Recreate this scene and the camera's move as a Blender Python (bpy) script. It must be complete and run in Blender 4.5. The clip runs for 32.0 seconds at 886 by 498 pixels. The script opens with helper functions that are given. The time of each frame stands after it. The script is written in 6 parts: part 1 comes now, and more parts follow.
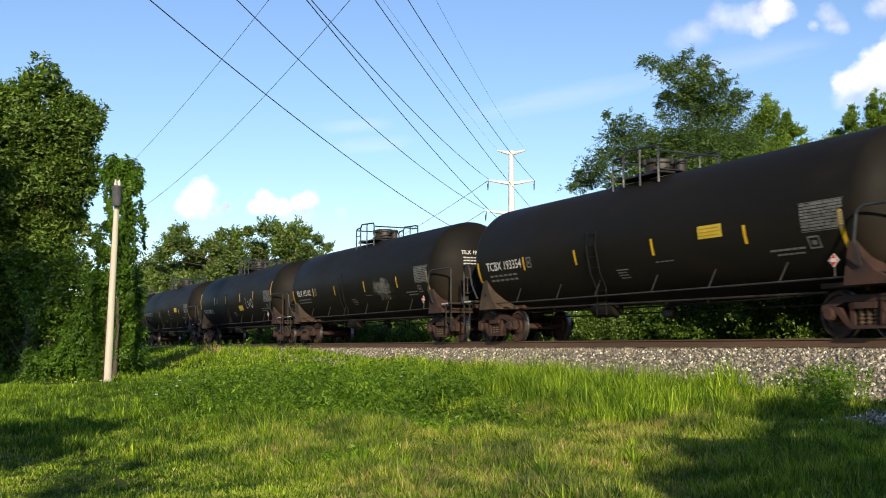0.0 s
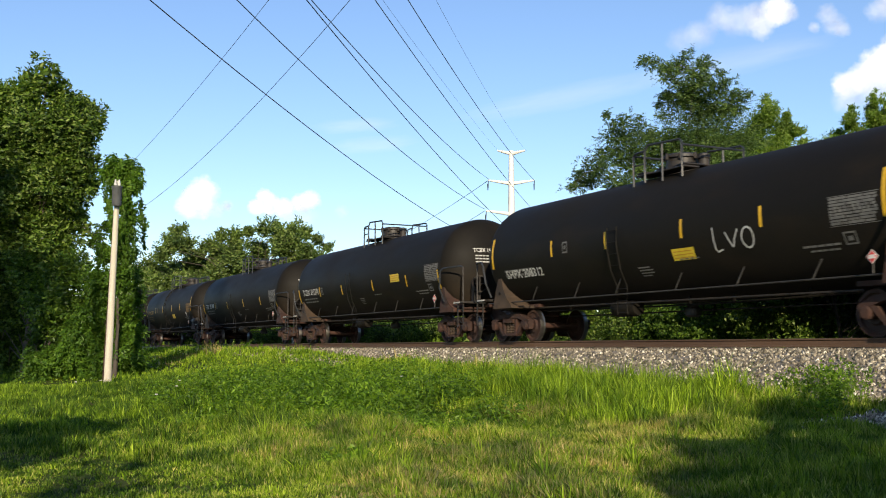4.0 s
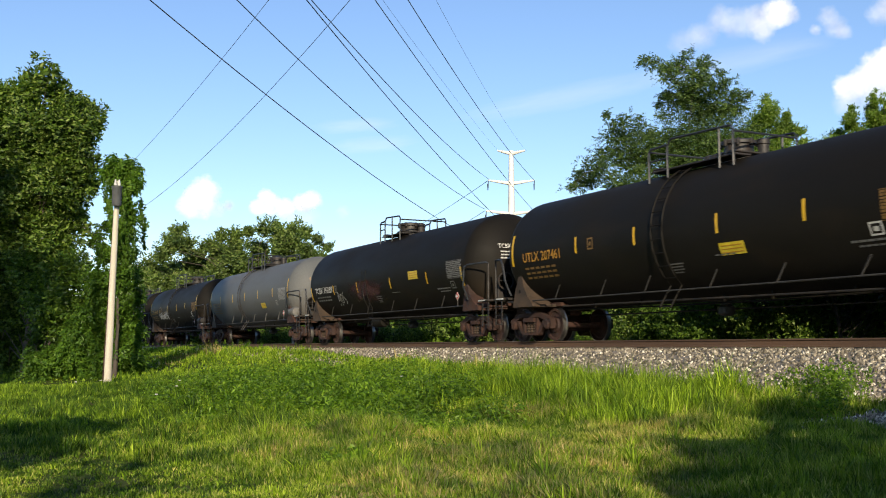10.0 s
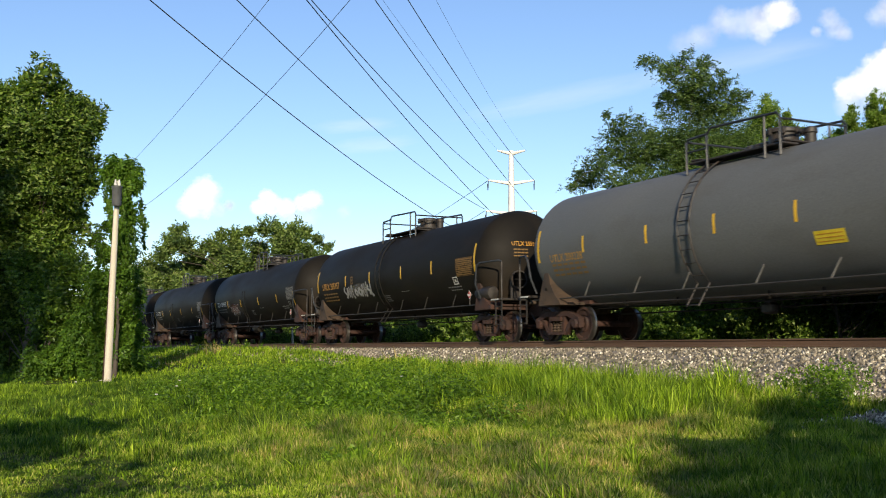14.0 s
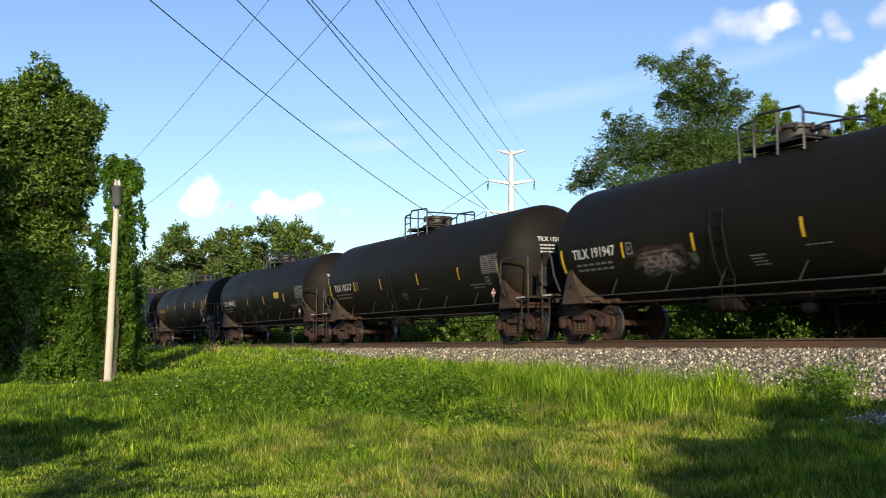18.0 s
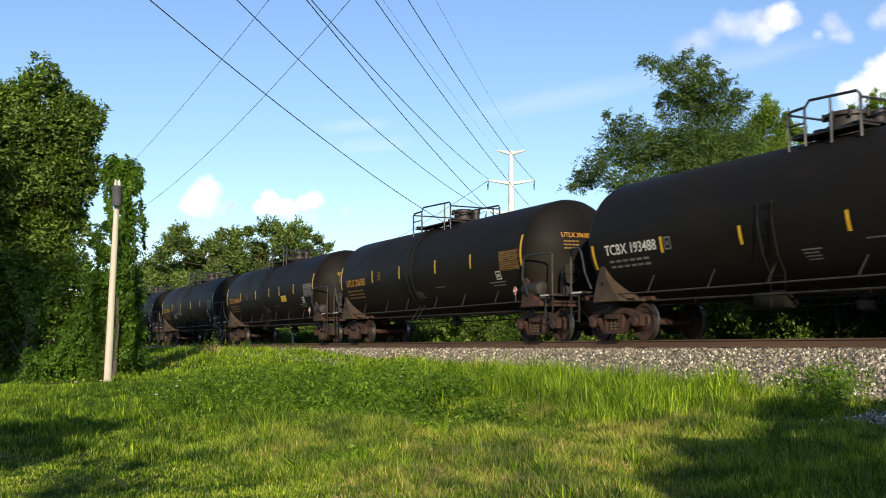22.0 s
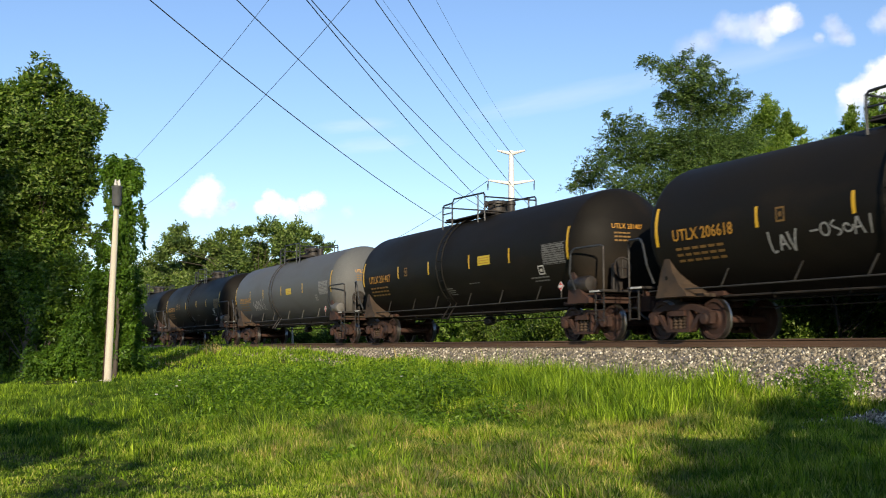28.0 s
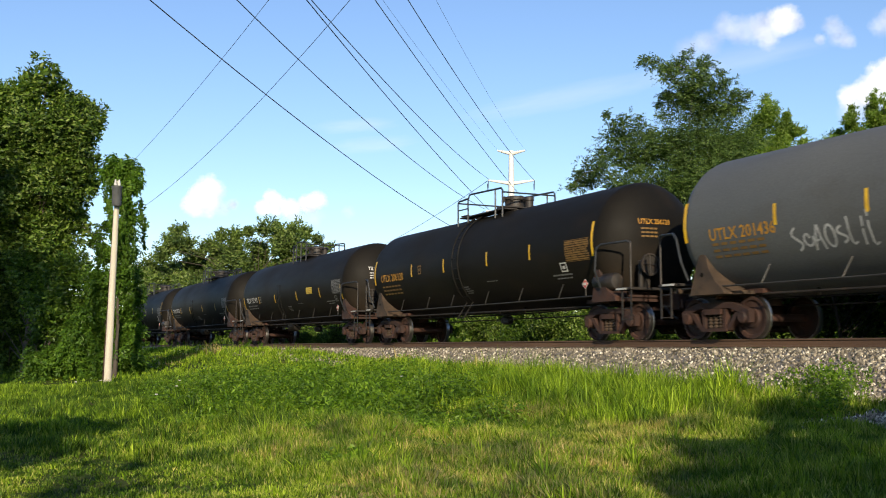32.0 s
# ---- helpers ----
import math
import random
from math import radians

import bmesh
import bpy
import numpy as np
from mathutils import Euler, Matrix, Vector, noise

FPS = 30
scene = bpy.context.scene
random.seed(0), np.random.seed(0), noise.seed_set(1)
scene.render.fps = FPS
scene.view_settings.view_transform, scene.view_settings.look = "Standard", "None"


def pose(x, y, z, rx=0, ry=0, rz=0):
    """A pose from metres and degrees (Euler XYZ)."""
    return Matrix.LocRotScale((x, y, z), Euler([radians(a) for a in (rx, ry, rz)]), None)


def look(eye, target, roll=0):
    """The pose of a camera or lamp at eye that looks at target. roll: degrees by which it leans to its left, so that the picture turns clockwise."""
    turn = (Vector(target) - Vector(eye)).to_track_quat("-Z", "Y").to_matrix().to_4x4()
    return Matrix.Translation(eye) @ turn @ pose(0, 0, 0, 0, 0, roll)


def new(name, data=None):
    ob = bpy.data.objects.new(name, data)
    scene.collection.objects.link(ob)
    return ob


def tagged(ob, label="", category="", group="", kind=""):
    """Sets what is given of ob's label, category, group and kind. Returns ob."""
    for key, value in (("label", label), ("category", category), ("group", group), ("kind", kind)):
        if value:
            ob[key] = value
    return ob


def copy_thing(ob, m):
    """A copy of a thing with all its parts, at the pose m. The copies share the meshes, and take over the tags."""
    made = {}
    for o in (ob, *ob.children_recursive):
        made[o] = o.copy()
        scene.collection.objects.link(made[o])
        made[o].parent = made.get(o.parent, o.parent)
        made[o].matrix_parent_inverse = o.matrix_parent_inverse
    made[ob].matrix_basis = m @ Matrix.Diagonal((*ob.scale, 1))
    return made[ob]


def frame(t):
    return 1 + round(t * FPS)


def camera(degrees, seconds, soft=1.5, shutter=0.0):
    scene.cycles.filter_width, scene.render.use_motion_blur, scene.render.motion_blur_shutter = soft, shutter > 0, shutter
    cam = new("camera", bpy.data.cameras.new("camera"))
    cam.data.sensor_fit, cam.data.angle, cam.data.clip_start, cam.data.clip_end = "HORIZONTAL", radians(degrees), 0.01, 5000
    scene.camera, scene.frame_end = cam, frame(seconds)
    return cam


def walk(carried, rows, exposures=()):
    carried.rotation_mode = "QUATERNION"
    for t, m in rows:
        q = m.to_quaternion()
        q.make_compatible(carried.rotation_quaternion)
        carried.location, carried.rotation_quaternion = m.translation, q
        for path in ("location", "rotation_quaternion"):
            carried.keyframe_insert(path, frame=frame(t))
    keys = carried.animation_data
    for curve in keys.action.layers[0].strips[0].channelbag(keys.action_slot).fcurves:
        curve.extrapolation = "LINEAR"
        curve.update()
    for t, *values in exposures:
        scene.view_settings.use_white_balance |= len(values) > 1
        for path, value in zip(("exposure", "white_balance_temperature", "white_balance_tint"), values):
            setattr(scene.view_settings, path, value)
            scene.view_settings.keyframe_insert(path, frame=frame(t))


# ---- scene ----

# ---------------------------------------------------------------- camera
EYE = Vector((0.0, 0.0, 1.45))
cam = camera(46.27, 32.0, soft=1.0, shutter=0.22)
AIM = EYE + Vector((-0.88997, 0.44614, 0.0944)) * 10
walk(cam, [(0.0, look(EYE, AIM)), (32.0, look(EYE, AIM))], exposures=[(0.0, 0.35), (32.0, 0.35)])

# ---------------------------------------------------------------- light
SUN_TURN, SUN_HEIGHT = 113.0, 18.0
world = bpy.data.worlds.new("sky")
scene.world = world
world.use_nodes = True
wn = world.node_tree.nodes
sky = wn.new("ShaderNodeTexSky")
sky.sky_type = "NISHITA"
sky.sun_disc = False
sky.sun_elevation, sky.sun_rotation = radians(SUN_HEIGHT), radians(SUN_TURN)
sky.air_density, sky.dust_density, sky.ozone_density = 1.0, 0.2, 3.2
wn["Background"].inputs["Strength"].default_value = 0.134
tint = wn.new("ShaderNodeMix")
tint.data_type, tint.blend_type = "RGBA", "MULTIPLY"
tint.inputs[0].default_value, tint.inputs[7].default_value = 1.0, (1.045, 1.0, 1.05, 1)
world.node_tree.links.new(sky.outputs["Color"], tint.inputs[6])
world.node_tree.links.new(tint.outputs[2], wn["Background"].inputs["Color"])

lamp = bpy.data.lights.new("sun", "SUN")
lamp.energy, lamp.angle, lamp.color = 5.0, radians(0.53), (1.0, 0.85, 0.62)
sun = new("sun", lamp)
SUN_WAY = Vector((math.sin(radians(SUN_TURN)) * math.cos(radians(SUN_HEIGHT)),
                  math.cos(radians(SUN_TURN)) * math.cos(radians(SUN_HEIGHT)), math.sin(radians(SUN_HEIGHT))))
sun.matrix_world = look(SUN_WAY * 60, (0, 0, 0))


# ---------------------------------------------------------------- materials
def tree_of(name):
    m = bpy.data.materials.new(name)
    m.use_nodes = True
    t = m.node_tree
    return m, t, t.nodes, t.links, t.nodes["Principled BSDF"]


def ramp(nodes, links, source, stops):
    r = nodes.new("ShaderNodeValToRGB")
    el = r.color_ramp.elements
    while len(el) < len(stops):
        el.new(0.5)
    for e, (pos, col) in zip(el, stops):
        e.position, e.color = pos, (*col, 1)
    links.new(source, r.inputs["Fac"])
    return r.outputs["Color"]


def noise_of(nodes, links, scale, detail=4.0, coord="Object", stretch=(1, 1, 1)):
    tc, mp, n = nodes.new("ShaderNodeTexCoord"), nodes.new("ShaderNodeMapping"), nodes.new("ShaderNodeTexNoise")
    mp.inputs["Scale"].default_value = stretch
    n.inputs["Scale"].default_value, n.inputs["Detail"].default_value = scale, detail
    links.new(tc.outputs[coord], mp.inputs["Vector"])
    links.new(mp.outputs["Vector"], n.inputs["Vector"])
    return n.outputs["Fac"]


def blend(nodes, links, fac, a, b, mode="MIX"):
    m = nodes.new("ShaderNodeMix")
    m.data_type, m.blend_type = "RGBA", mode
    for key, v in ((0, fac), (6, a), (7, b)):
        if isinstance(v, bpy.types.NodeSocket):
            links.new(v, m.inputs[key])
        else:
            m.inputs[key].default_value = v if key == 0 else (*v, 1)
    return m.outputs[2]


def surface(name, dark, light, stain, big=0.8, fine=25.0, rough=0.6, metal=0.0, bump=0.15, amount=0.5, stretch=(1, 1, 1), vary=0.15, gloss=0.5, ends=None):
    """A weathered surface: two tones in broad patches, stains, and fine grain with relief."""
    m, t, n, l, b = tree_of(name)
    broad = noise_of(n, l, big, 6, stretch=stretch)
    grain = noise_of(n, l, fine, 5)
    base = ramp(n, l, broad, [(0.32, dark), (0.68, light)])
    spots = ramp(n, l, noise_of(n, l, big * 2.7, 8, stretch=stretch), [(0.52, (0, 0, 0)), (0.74, (amount, amount, amount))])
    base = blend(n, l, spots, base, stain)
    base = blend(n, l, 0.5, base, ramp(n, l, grain, [(0.3, (0.55, 0.55, 0.55)), (0.7, (1, 1, 1))]), "MULTIPLY")
    if ends:
        tc, sp = n.new("ShaderNodeTexCoord"), n.new("ShaderNodeSeparateXYZ")
        l.new(tc.outputs["Object"], sp.inputs["Vector"])
        ab = n.new("ShaderNodeMath")
        ab.operation = "ABSOLUTE"
        l.new(sp.outputs["X"], ab.inputs[0])
        spans = []
        for sock, lo, hi in ((ab.outputs[0], 6.95, 8.0), (sp.outputs["Z"], 2.5, 1.35)):
            mr = n.new("ShaderNodeMapRange")
            mr.inputs["From Min"].default_value, mr.inputs["From Max"].default_value = lo, hi
            l.new(sock, mr.inputs["Value"])
            spans.append(mr.outputs["Result"])
        spans.append(ramp(n, l, noise_of(n, l, 1.6, 6), [(0.25, (0.25, 0.25, 0.25)), (0.6, (1, 1, 1))]))
        mask = spans[0]
        for other in spans[1:]:
            mu = n.new("ShaderNodeMath")
            mu.operation = "MULTIPLY"
            l.new(mask, mu.inputs[0])
            l.new(other, mu.inputs[1])
            mask = mu.outputs[0]
        base = blend(n, l, mask, base, ends)
    oi = n.new("ShaderNodeObjectInfo")
    tone = ramp(n, l, oi.outputs["Random"], [(0.0, (1 - vary,) * 3), (1.0, (1, 1, 1))])
    base = blend(n, l, 1.0, base, tone, "MULTIPLY")
    l.new(base, b.inputs["Base Color"])
    b.inputs["Metallic"].default_value = metal
    b.inputs["Specular IOR Level"].default_value = gloss
    l.new(ramp(n, l, broad, [(0.3, (rough * 0.8,) * 3), (0.7, (min(1, rough * 1.2),) * 3)]), b.inputs["Roughness"])
    if bump:
        bp = n.new("ShaderNodeBump")
        bp.inputs["Strength"].default_value, bp.inputs["Distance"].default_value = bump, 0.02
        l.new(grain, bp.inputs["Height"])
        l.new(bp.outputs["Normal"], b.inputs["Normal"])
    return m


def leafy(name, tones, through_light=0.35, rough=0.5):
    """Leaves: each its own tone, some light passes through."""
    m, t, n, l, b = tree_of(name)
    geo = n.new("ShaderNodeNewGeometry")
    k = len(tones) - 1
    col = ramp(n, l, geo.outputs["Random Per Island"], [(i / k, c) for i, c in enumerate(tones)])
    patch = ramp(n, l, noise_of(n, l, 0.5, 3), [(0.3, (0.55, 0.6, 0.6)), (0.7, (1.15, 1.15, 1.0))])
    col = blend(n, l, 1.0, col, patch, "MULTIPLY")
    l.new(col, b.inputs["Base Color"])
    b.inputs["Roughness"].default_value = rough
    b.inputs["Specular IOR Level"].default_value = 0.3
    tr, mx = n.new("ShaderNodeBsdfTranslucent"), n.new("ShaderNodeMixShader")
    l.new(blend(n, l, 1.0, col, (1.2, 1.35, 0.5), "MULTIPLY"), tr.inputs["Color"])
    mx.inputs["Fac"].default_value = through_light
    l.new(b.outputs["BSDF"], mx.inputs[1])
    l.new(tr.outputs["BSDF"], mx.inputs[2])
    l.new(mx.outputs["Shader"], n["Material Output"].inputs["Surface"])
    return m


M_TANK = surface("tank_black", (0.0092, 0.0082, 0.0066), (0.0150, 0.0130, 0.0100), (0.023, 0.0168, 0.0105), 0.5, 30, 0.62, 0, 0.04, 0.5, (0.4, 1, 1), gloss=0.10, ends=(0.042, 0.029, 0.019))
M_TANK_GREY = surface("tank_grey", (0.105, 0.11, 0.112), (0.135, 0.14, 0.14), (0.08, 0.074, 0.064), 0.5, 30, 0.6, 0, 0.04, 0.4, (0.4, 1, 1), gloss=0.2, ends=(0.09, 0.07, 0.05))
M_RUST = surface("rusty_steel", (0.026, 0.0105, 0.007), (0.064, 0.026, 0.0155), (0.03, 0.02, 0.015), 2.5, 40, 0.85, 0, 0.3, 0.7)
M_DUST = surface("dusty_saddle", (0.036, 0.023, 0.0135), (0.088, 0.054, 0.031), (0.022, 0.016, 0.012), 1.6, 40, 0.85, 0, 0.2, 0.8)
M_IRON = surface("dark_iron", (0.014, 0.012, 0.011), (0.03, 0.025, 0.021), (0.06, 0.035, 0.022), 2.5, 40, 0.6, 0, 0.2, 0.6)
M_PIPE = surface("dark_steel_pipe", (0.016, 0.019, 0.024), (0.03, 0.035, 0.043), (0.03, 0.022, 0.018), 2.5, 40, 0.5, 0, 0.1, 0.4)
M_STRUT = surface("dull_strut", (0.022, 0.021, 0.0195), (0.040, 0.038, 0.035), (0.03, 0.02, 0.015), 2.5, 40, 0.7, 0, 0.1, 0.5)
M_IRON_GREY = surface("grey_iron", (0.10, 0.10, 0.095), (0.17, 0.165, 0.155), (0.10, 0.06, 0.04), 2.5, 40, 0.6, 0, 0.2, 0.6)
M_TREAD = surface("worn_tread", (0.35, 0.33, 0.31), (0.5, 0.48, 0.46), (0.2, 0.13, 0.1), 4, 40, 0.35, 1.0, 0.05, 0.3)
M_RAILHEAD = surface("rail_head", (0.20, 0.16, 0.13), (0.33, 0.29, 0.26), (0.13, 0.08, 0.05), 0.6, 30, 0.35, 0.8, 0.05, 0.5, (0.2, 1, 1))
M_RAIL = surface("rail_web", (0.088, 0.048, 0.026), (0.14, 0.078, 0.043), (0.05, 0.03, 0.02), 0.7, 40, 0.85, 0, 0.2, 0.5, (0.3, 1, 1))
M_TIE = surface("old_timber", (0.06, 0.048, 0.038), (0.13, 0.105, 0.085), (0.03, 0.025, 0.02), 2, 60, 0.9, 0, 0.5, 0.6)
M_YELLOW = surface("yellow_stripe", (0.66, 0.38, 0.010), (0.80, 0.49, 0.016), (0.35, 0.2, 0.02), 6, 60, 0.45, 0, 0.02, 0.35)
M_WHITE = surface("white_paint", (0.55, 0.54, 0.5), (0.74, 0.73, 0.69), (0.3, 0.27, 0.22), 6, 60, 0.6, 0, 0.02, 0.4)
M_PALE = surface("faded_paint", (0.11, 0.107, 0.10), (0.20, 0.196, 0.185), (0.08, 0.075, 0.065), 6, 60, 0.7, 0, 0.02, 0.5)
M_CHALK = surface("chalky_paint", (0.40, 0.40, 0.39), (0.56, 0.56, 0.54), (0.2, 0.2, 0.19), 6, 60, 0.7, 0, 0.02, 0.5)
M_GREY_INK = surface("dusty_white_paint", (0.26, 0.26, 0.25), (0.36, 0.36, 0.345), (0.16, 0.16, 0.15), 6, 60, 0.7, 0, 0.02, 0.5)
M_SIGN = surface("sign_yellow", (0.60, 0.44, 0.02), (0.74, 0.56, 0.04), (0.4, 0.3, 0.05), 6, 60, 0.5, 0, 0.02, 0.35)
M_ORANGE = surface("orange_paint", (0.44, 0.205, 0.013), (0.58, 0.29, 0.024), (0.25, 0.12, 0.02), 6, 60, 0.6, 0, 0.02, 0.4)
M_FADED_ORANGE = surface("faded_orange_paint", (0.15, 0.082, 0.016), (0.22, 0.12, 0.024), (0.08, 0.05, 0.02), 6, 60, 0.7, 0, 0.02, 0.5)
M_RUBBED = surface("rubbed_orange_paint", (0.34, 0.19, 0.04), (0.46, 0.25, 0.04), (0.2, 0.16, 0.11), 5, 60, 0.7, 0, 0.02, 0.7)
M_RED = surface("placard_red", (0.5, 0.03, 0.03), (0.6, 0.05, 0.04), (0.3, 0.05, 0.04), 9, 60, 0.5, 0, 0.0, 0.3)
M_BALLAST = surface("ballast_bed", (0.13, 0.115, 0.10), (0.27, 0.245, 0.215), (0.06, 0.05, 0.042), 3.0, 22, 0.95, 0, 1.0, 0.7)
M_POLE = surface("weathered_pole", (0.46, 0.42, 0.33), (0.64, 0.59, 0.47), (0.34, 0.28, 0.2), 1.5, 45, 0.85, 0, 0.4, 0.5, (3, 3, 0.3))
M_TOWER = surface("tower_steel", (0.72, 0.72, 0.70), (0.82, 0.82, 0.80), (0.62, 0.61, 0.58), 0.4, 8, 0.5, 0, 0.02, 0.3)
M_WIRE = surface("wire_metal", (0.06, 0.062, 0.07), (0.11, 0.112, 0.12), (0.05, 0.05, 0.05), 0.4, 8, 0.5, 0.5, 0.0, 0.3)
M_BARK = surface("bark", (0.045, 0.035, 0.027), (0.11, 0.088, 0.068), (0.03, 0.03, 0.022), 2.0, 30, 0.95, 0, 0.8, 0.5, (2, 2, 0.4))
M_BOX = surface("box_grey", (0.07, 0.075, 0.08), (0.11, 0.115, 0.12), (0.04, 0.035, 0.03), 3, 40, 0.6, 0, 0.05, 0.4)

L_OAK = leafy("oak_leaves", [(0.021, 0.045, 0.007), (0.058, 0.112, 0.012), (0.13, 0.212, 0.024), (0.26, 0.32, 0.09)], 0.3)
L_UNDER = leafy("thicket_leaves", [(0.025, 0.055, 0.008), (0.054, 0.112, 0.012), (0.10, 0.18, 0.018), (0.17, 0.255, 0.035)])
L_VINE = leafy("vine_leaves", [(0.04, 0.095, 0.010), (0.075, 0.155, 0.014), (0.11, 0.21, 0.02), (0.15, 0.25, 0.03)], 0.4)
L_FAR = leafy("far_leaves", [(0.05, 0.085, 0.02), (0.10, 0.155, 0.034), (0.165, 0.235, 0.05), (0.27, 0.33, 0.12)])
L_LOCUST = leafy("locust_leaves", [(0.022, 0.05, 0.012), (0.05, 0.098, 0.02), (0.10, 0.17, 0.032), (0.20, 0.27, 0.085)], 0.28)
L_LIGHT = leafy("bright_leaves", [(0.085, 0.15, 0.02), (0.16, 0.25, 0.035), (0.235, 0.34, 0.055), (0.33, 0.42, 0.12)], 0.5)
L_WEED = leafy("weed_leaves", [(0.048, 0.105, 0.007), (0.105, 0.20, 0.012), (0.18, 0.305, 0.02), (0.26, 0.385, 0.045)], 0.4)


def grass_material(name, green, patch_from=0.53, most=0.75):
    m, t, n, l, b = tree_of(name)
    geo = n.new("ShaderNodeNewGeometry")
    k = len(green) - 1
    base = ramp(n, l, geo.outputs["Random Per Island"], [((i / k) ** 0.85, c) for i, c in enumerate(green)])
    dry = ramp(n, l, geo.outputs["Random Per Island"], [(0.0, (0.15, 0.19, 0.018)), (0.5, (0.30, 0.27, 0.075)), (1.0, (0.50, 0.40, 0.20))])
    patch = ramp(n, l, noise_of(n, l, 0.42, 4), [(patch_from, (0, 0, 0)), (patch_from + 0.18, (most,) * 3)])
    tone = ramp(n, l, noise_of(n, l, 1.7, 4), [(0.36, (0.36, 0.46, 0.46)), (0.64, (1.25, 1.2, 1.0))])
    col = blend(n, l, 1.0, blend(n, l, patch, base, dry), tone, "MULTIPLY")
    l.new(col, b.inputs["Base Color"])
    b.inputs["Roughness"].default_value = 0.55
    b.inputs["Specular IOR Level"].default_value = 0.2
    tr, mx = n.new("ShaderNodeBsdfTranslucent"), n.new("ShaderNodeMixShader")
    l.new(blend(n, l, 1.0, col, (1.15, 1.25, 0.5), "MULTIPLY"), tr.inputs["Color"])
    mx.inputs["Fac"].default_value = 0.35
    l.new(b.outputs["BSDF"], mx.inputs[1])
    l.new(tr.outputs["BSDF"], mx.inputs[2])
    l.new(mx.outputs["Shader"], n["Material Output"].inputs["Surface"])
    return m


def soil_material():
    m, t, n, l, b = tree_of("meadow_ground")
    green = ramp(n, l, noise_of(n, l, 6, 8), [(0.3, (0.026, 0.044, 0.008)), (0.55, (0.055, 0.085, 0.014)), (0.75, (0.105, 0.115, 0.03))])
    dry = ramp(n, l, noise_of(n, l, 9, 8), [(0.3, (0.06, 0.05, 0.02)), (0.7, (0.15, 0.12, 0.055))])
    patch = ramp(n, l, noise_of(n, l, 0.42, 4), [(0.50, (0, 0, 0)), (0.70, (0.8, 0.8, 0.8))])
    l.new(blend(n, l, patch, green, dry), b.inputs["Base Color"])
    b.inputs["Roughness"].default_value = 0.95
    b.inputs["Specular IOR Level"].default_value = 0.05
    bp = n.new("ShaderNodeBump")
    bp.inputs["Strength"].default_value, bp.inputs["Distance"].default_value = 0.8, 0.05
    l.new(noise_of(n, l, 14, 6), bp.inputs["Height"])
    l.new(bp.outputs["Normal"], b.inputs["Normal"])
    return m


def stone_material():
    m, t, n, l, b = tree_of("crushed_stone")
    geo = n.new("ShaderNodeNewGeometry")
    col = ramp(n, l, geo.outputs["Random Per Island"], [(0.0, (0.055, 0.046, 0.033)), (0.35, (0.18, 0.156, 0.115)), (0.7, (0.33, 0.288, 0.212)), (0.92, (0.52, 0.465, 0.355)), (1.0, (0.92, 0.85, 0.70))])
    l.new(blend(n, l, 0.5, col, ramp(n, l, noise_of(n, l, 30, 4), [(0.3, (0.6, 0.6, 0.6)), (0.7, (1, 1, 1))]), "MULTIPLY"), b.inputs["Base Color"])
    b.inputs["Roughness"].default_value = 0.9
    return m


def smear_material(name="smeared_paint", colour=(0.20, 0.195, 0.18), cover=0.55):
    """Old sprayed paint that has half worn away."""
    m, t, n, l, b = tree_of(name)
    tc, ma, ln = n.new("ShaderNodeTexCoord"), n.new("ShaderNodeVectorMath"), n.new("ShaderNodeVectorMath")
    ma.operation, ln.operation = "MULTIPLY_ADD", "LENGTH"
    ma.inputs[1].default_value, ma.inputs[2].default_value = (2, 0, 2), (-1, 0, -1)
    l.new(tc.outputs["Generated"], ma.inputs[0])
    l.new(ma.outputs[0], ln.inputs[0])
    k = n.new("ShaderNodeMath")
    k.operation = "SUBTRACT"
    l.new(noise_of(n, l, 4.5, 9, stretch=(0.6, 1, 1.3)), k.inputs[0])
    half = n.new("ShaderNodeMath")
    half.operation = "MULTIPLY"
    half.inputs[1].default_value = 0.42
    l.new(ln.outputs["Value"], half.inputs[0])
    l.new(half.outputs[0], k.inputs[1])
    b.inputs["Base Color"].default_value = (*colour, 1)
    b.inputs["Roughness"].default_value = 0.8
    tr, mx = n.new("ShaderNodeBsdfTransparent"), n.new("ShaderNodeMixShader")
    l.new(ramp(n, l, k.outputs[0], [(0.08, (0, 0, 0)), (0.32, (cover,) * 3)]), mx.inputs["Fac"])
    l.new(tr.outputs[0], mx.inputs[1])
    l.new(b.outputs[0], mx.inputs[2])
    l.new(mx.outputs[0], n["Material Output"].inputs["Surface"])
    return m


M_PINK = surface("dull_pink_paint", (0.13, 0.095, 0.095), (0.24, 0.20, 0.20), (0.07, 0.03, 0.03), 4, 60, 0.7, 0, 0.02, 0.7)
M_SMEAR = smear_material()
M_MAROON = smear_material("maroon_paint", (0.055, 0.016, 0.016), 0.8)
M_GRASS = grass_material("meadow_blades", [(0.044, 0.082, 0.006), (0.125, 0.208, 0.012), (0.215, 0.322, 0.024), (0.305, 0.385, 0.05), (0.48, 0.45, 0.17)], 0.57, 0.6)
M_LUSH = grass_material("lush_blades", [(0.055, 0.105, 0.006), (0.17, 0.27, 0.014), (0.28, 0.42, 0.026), (0.41, 0.52, 0.07)], 0.64, 0.3)
M_STRAW = grass_material("straw_blades", [(0.17, 0.19, 0.02), (0.30, 0.26, 0.08), (0.46, 0.36, 0.18), (0.58, 0.46, 0.26)])
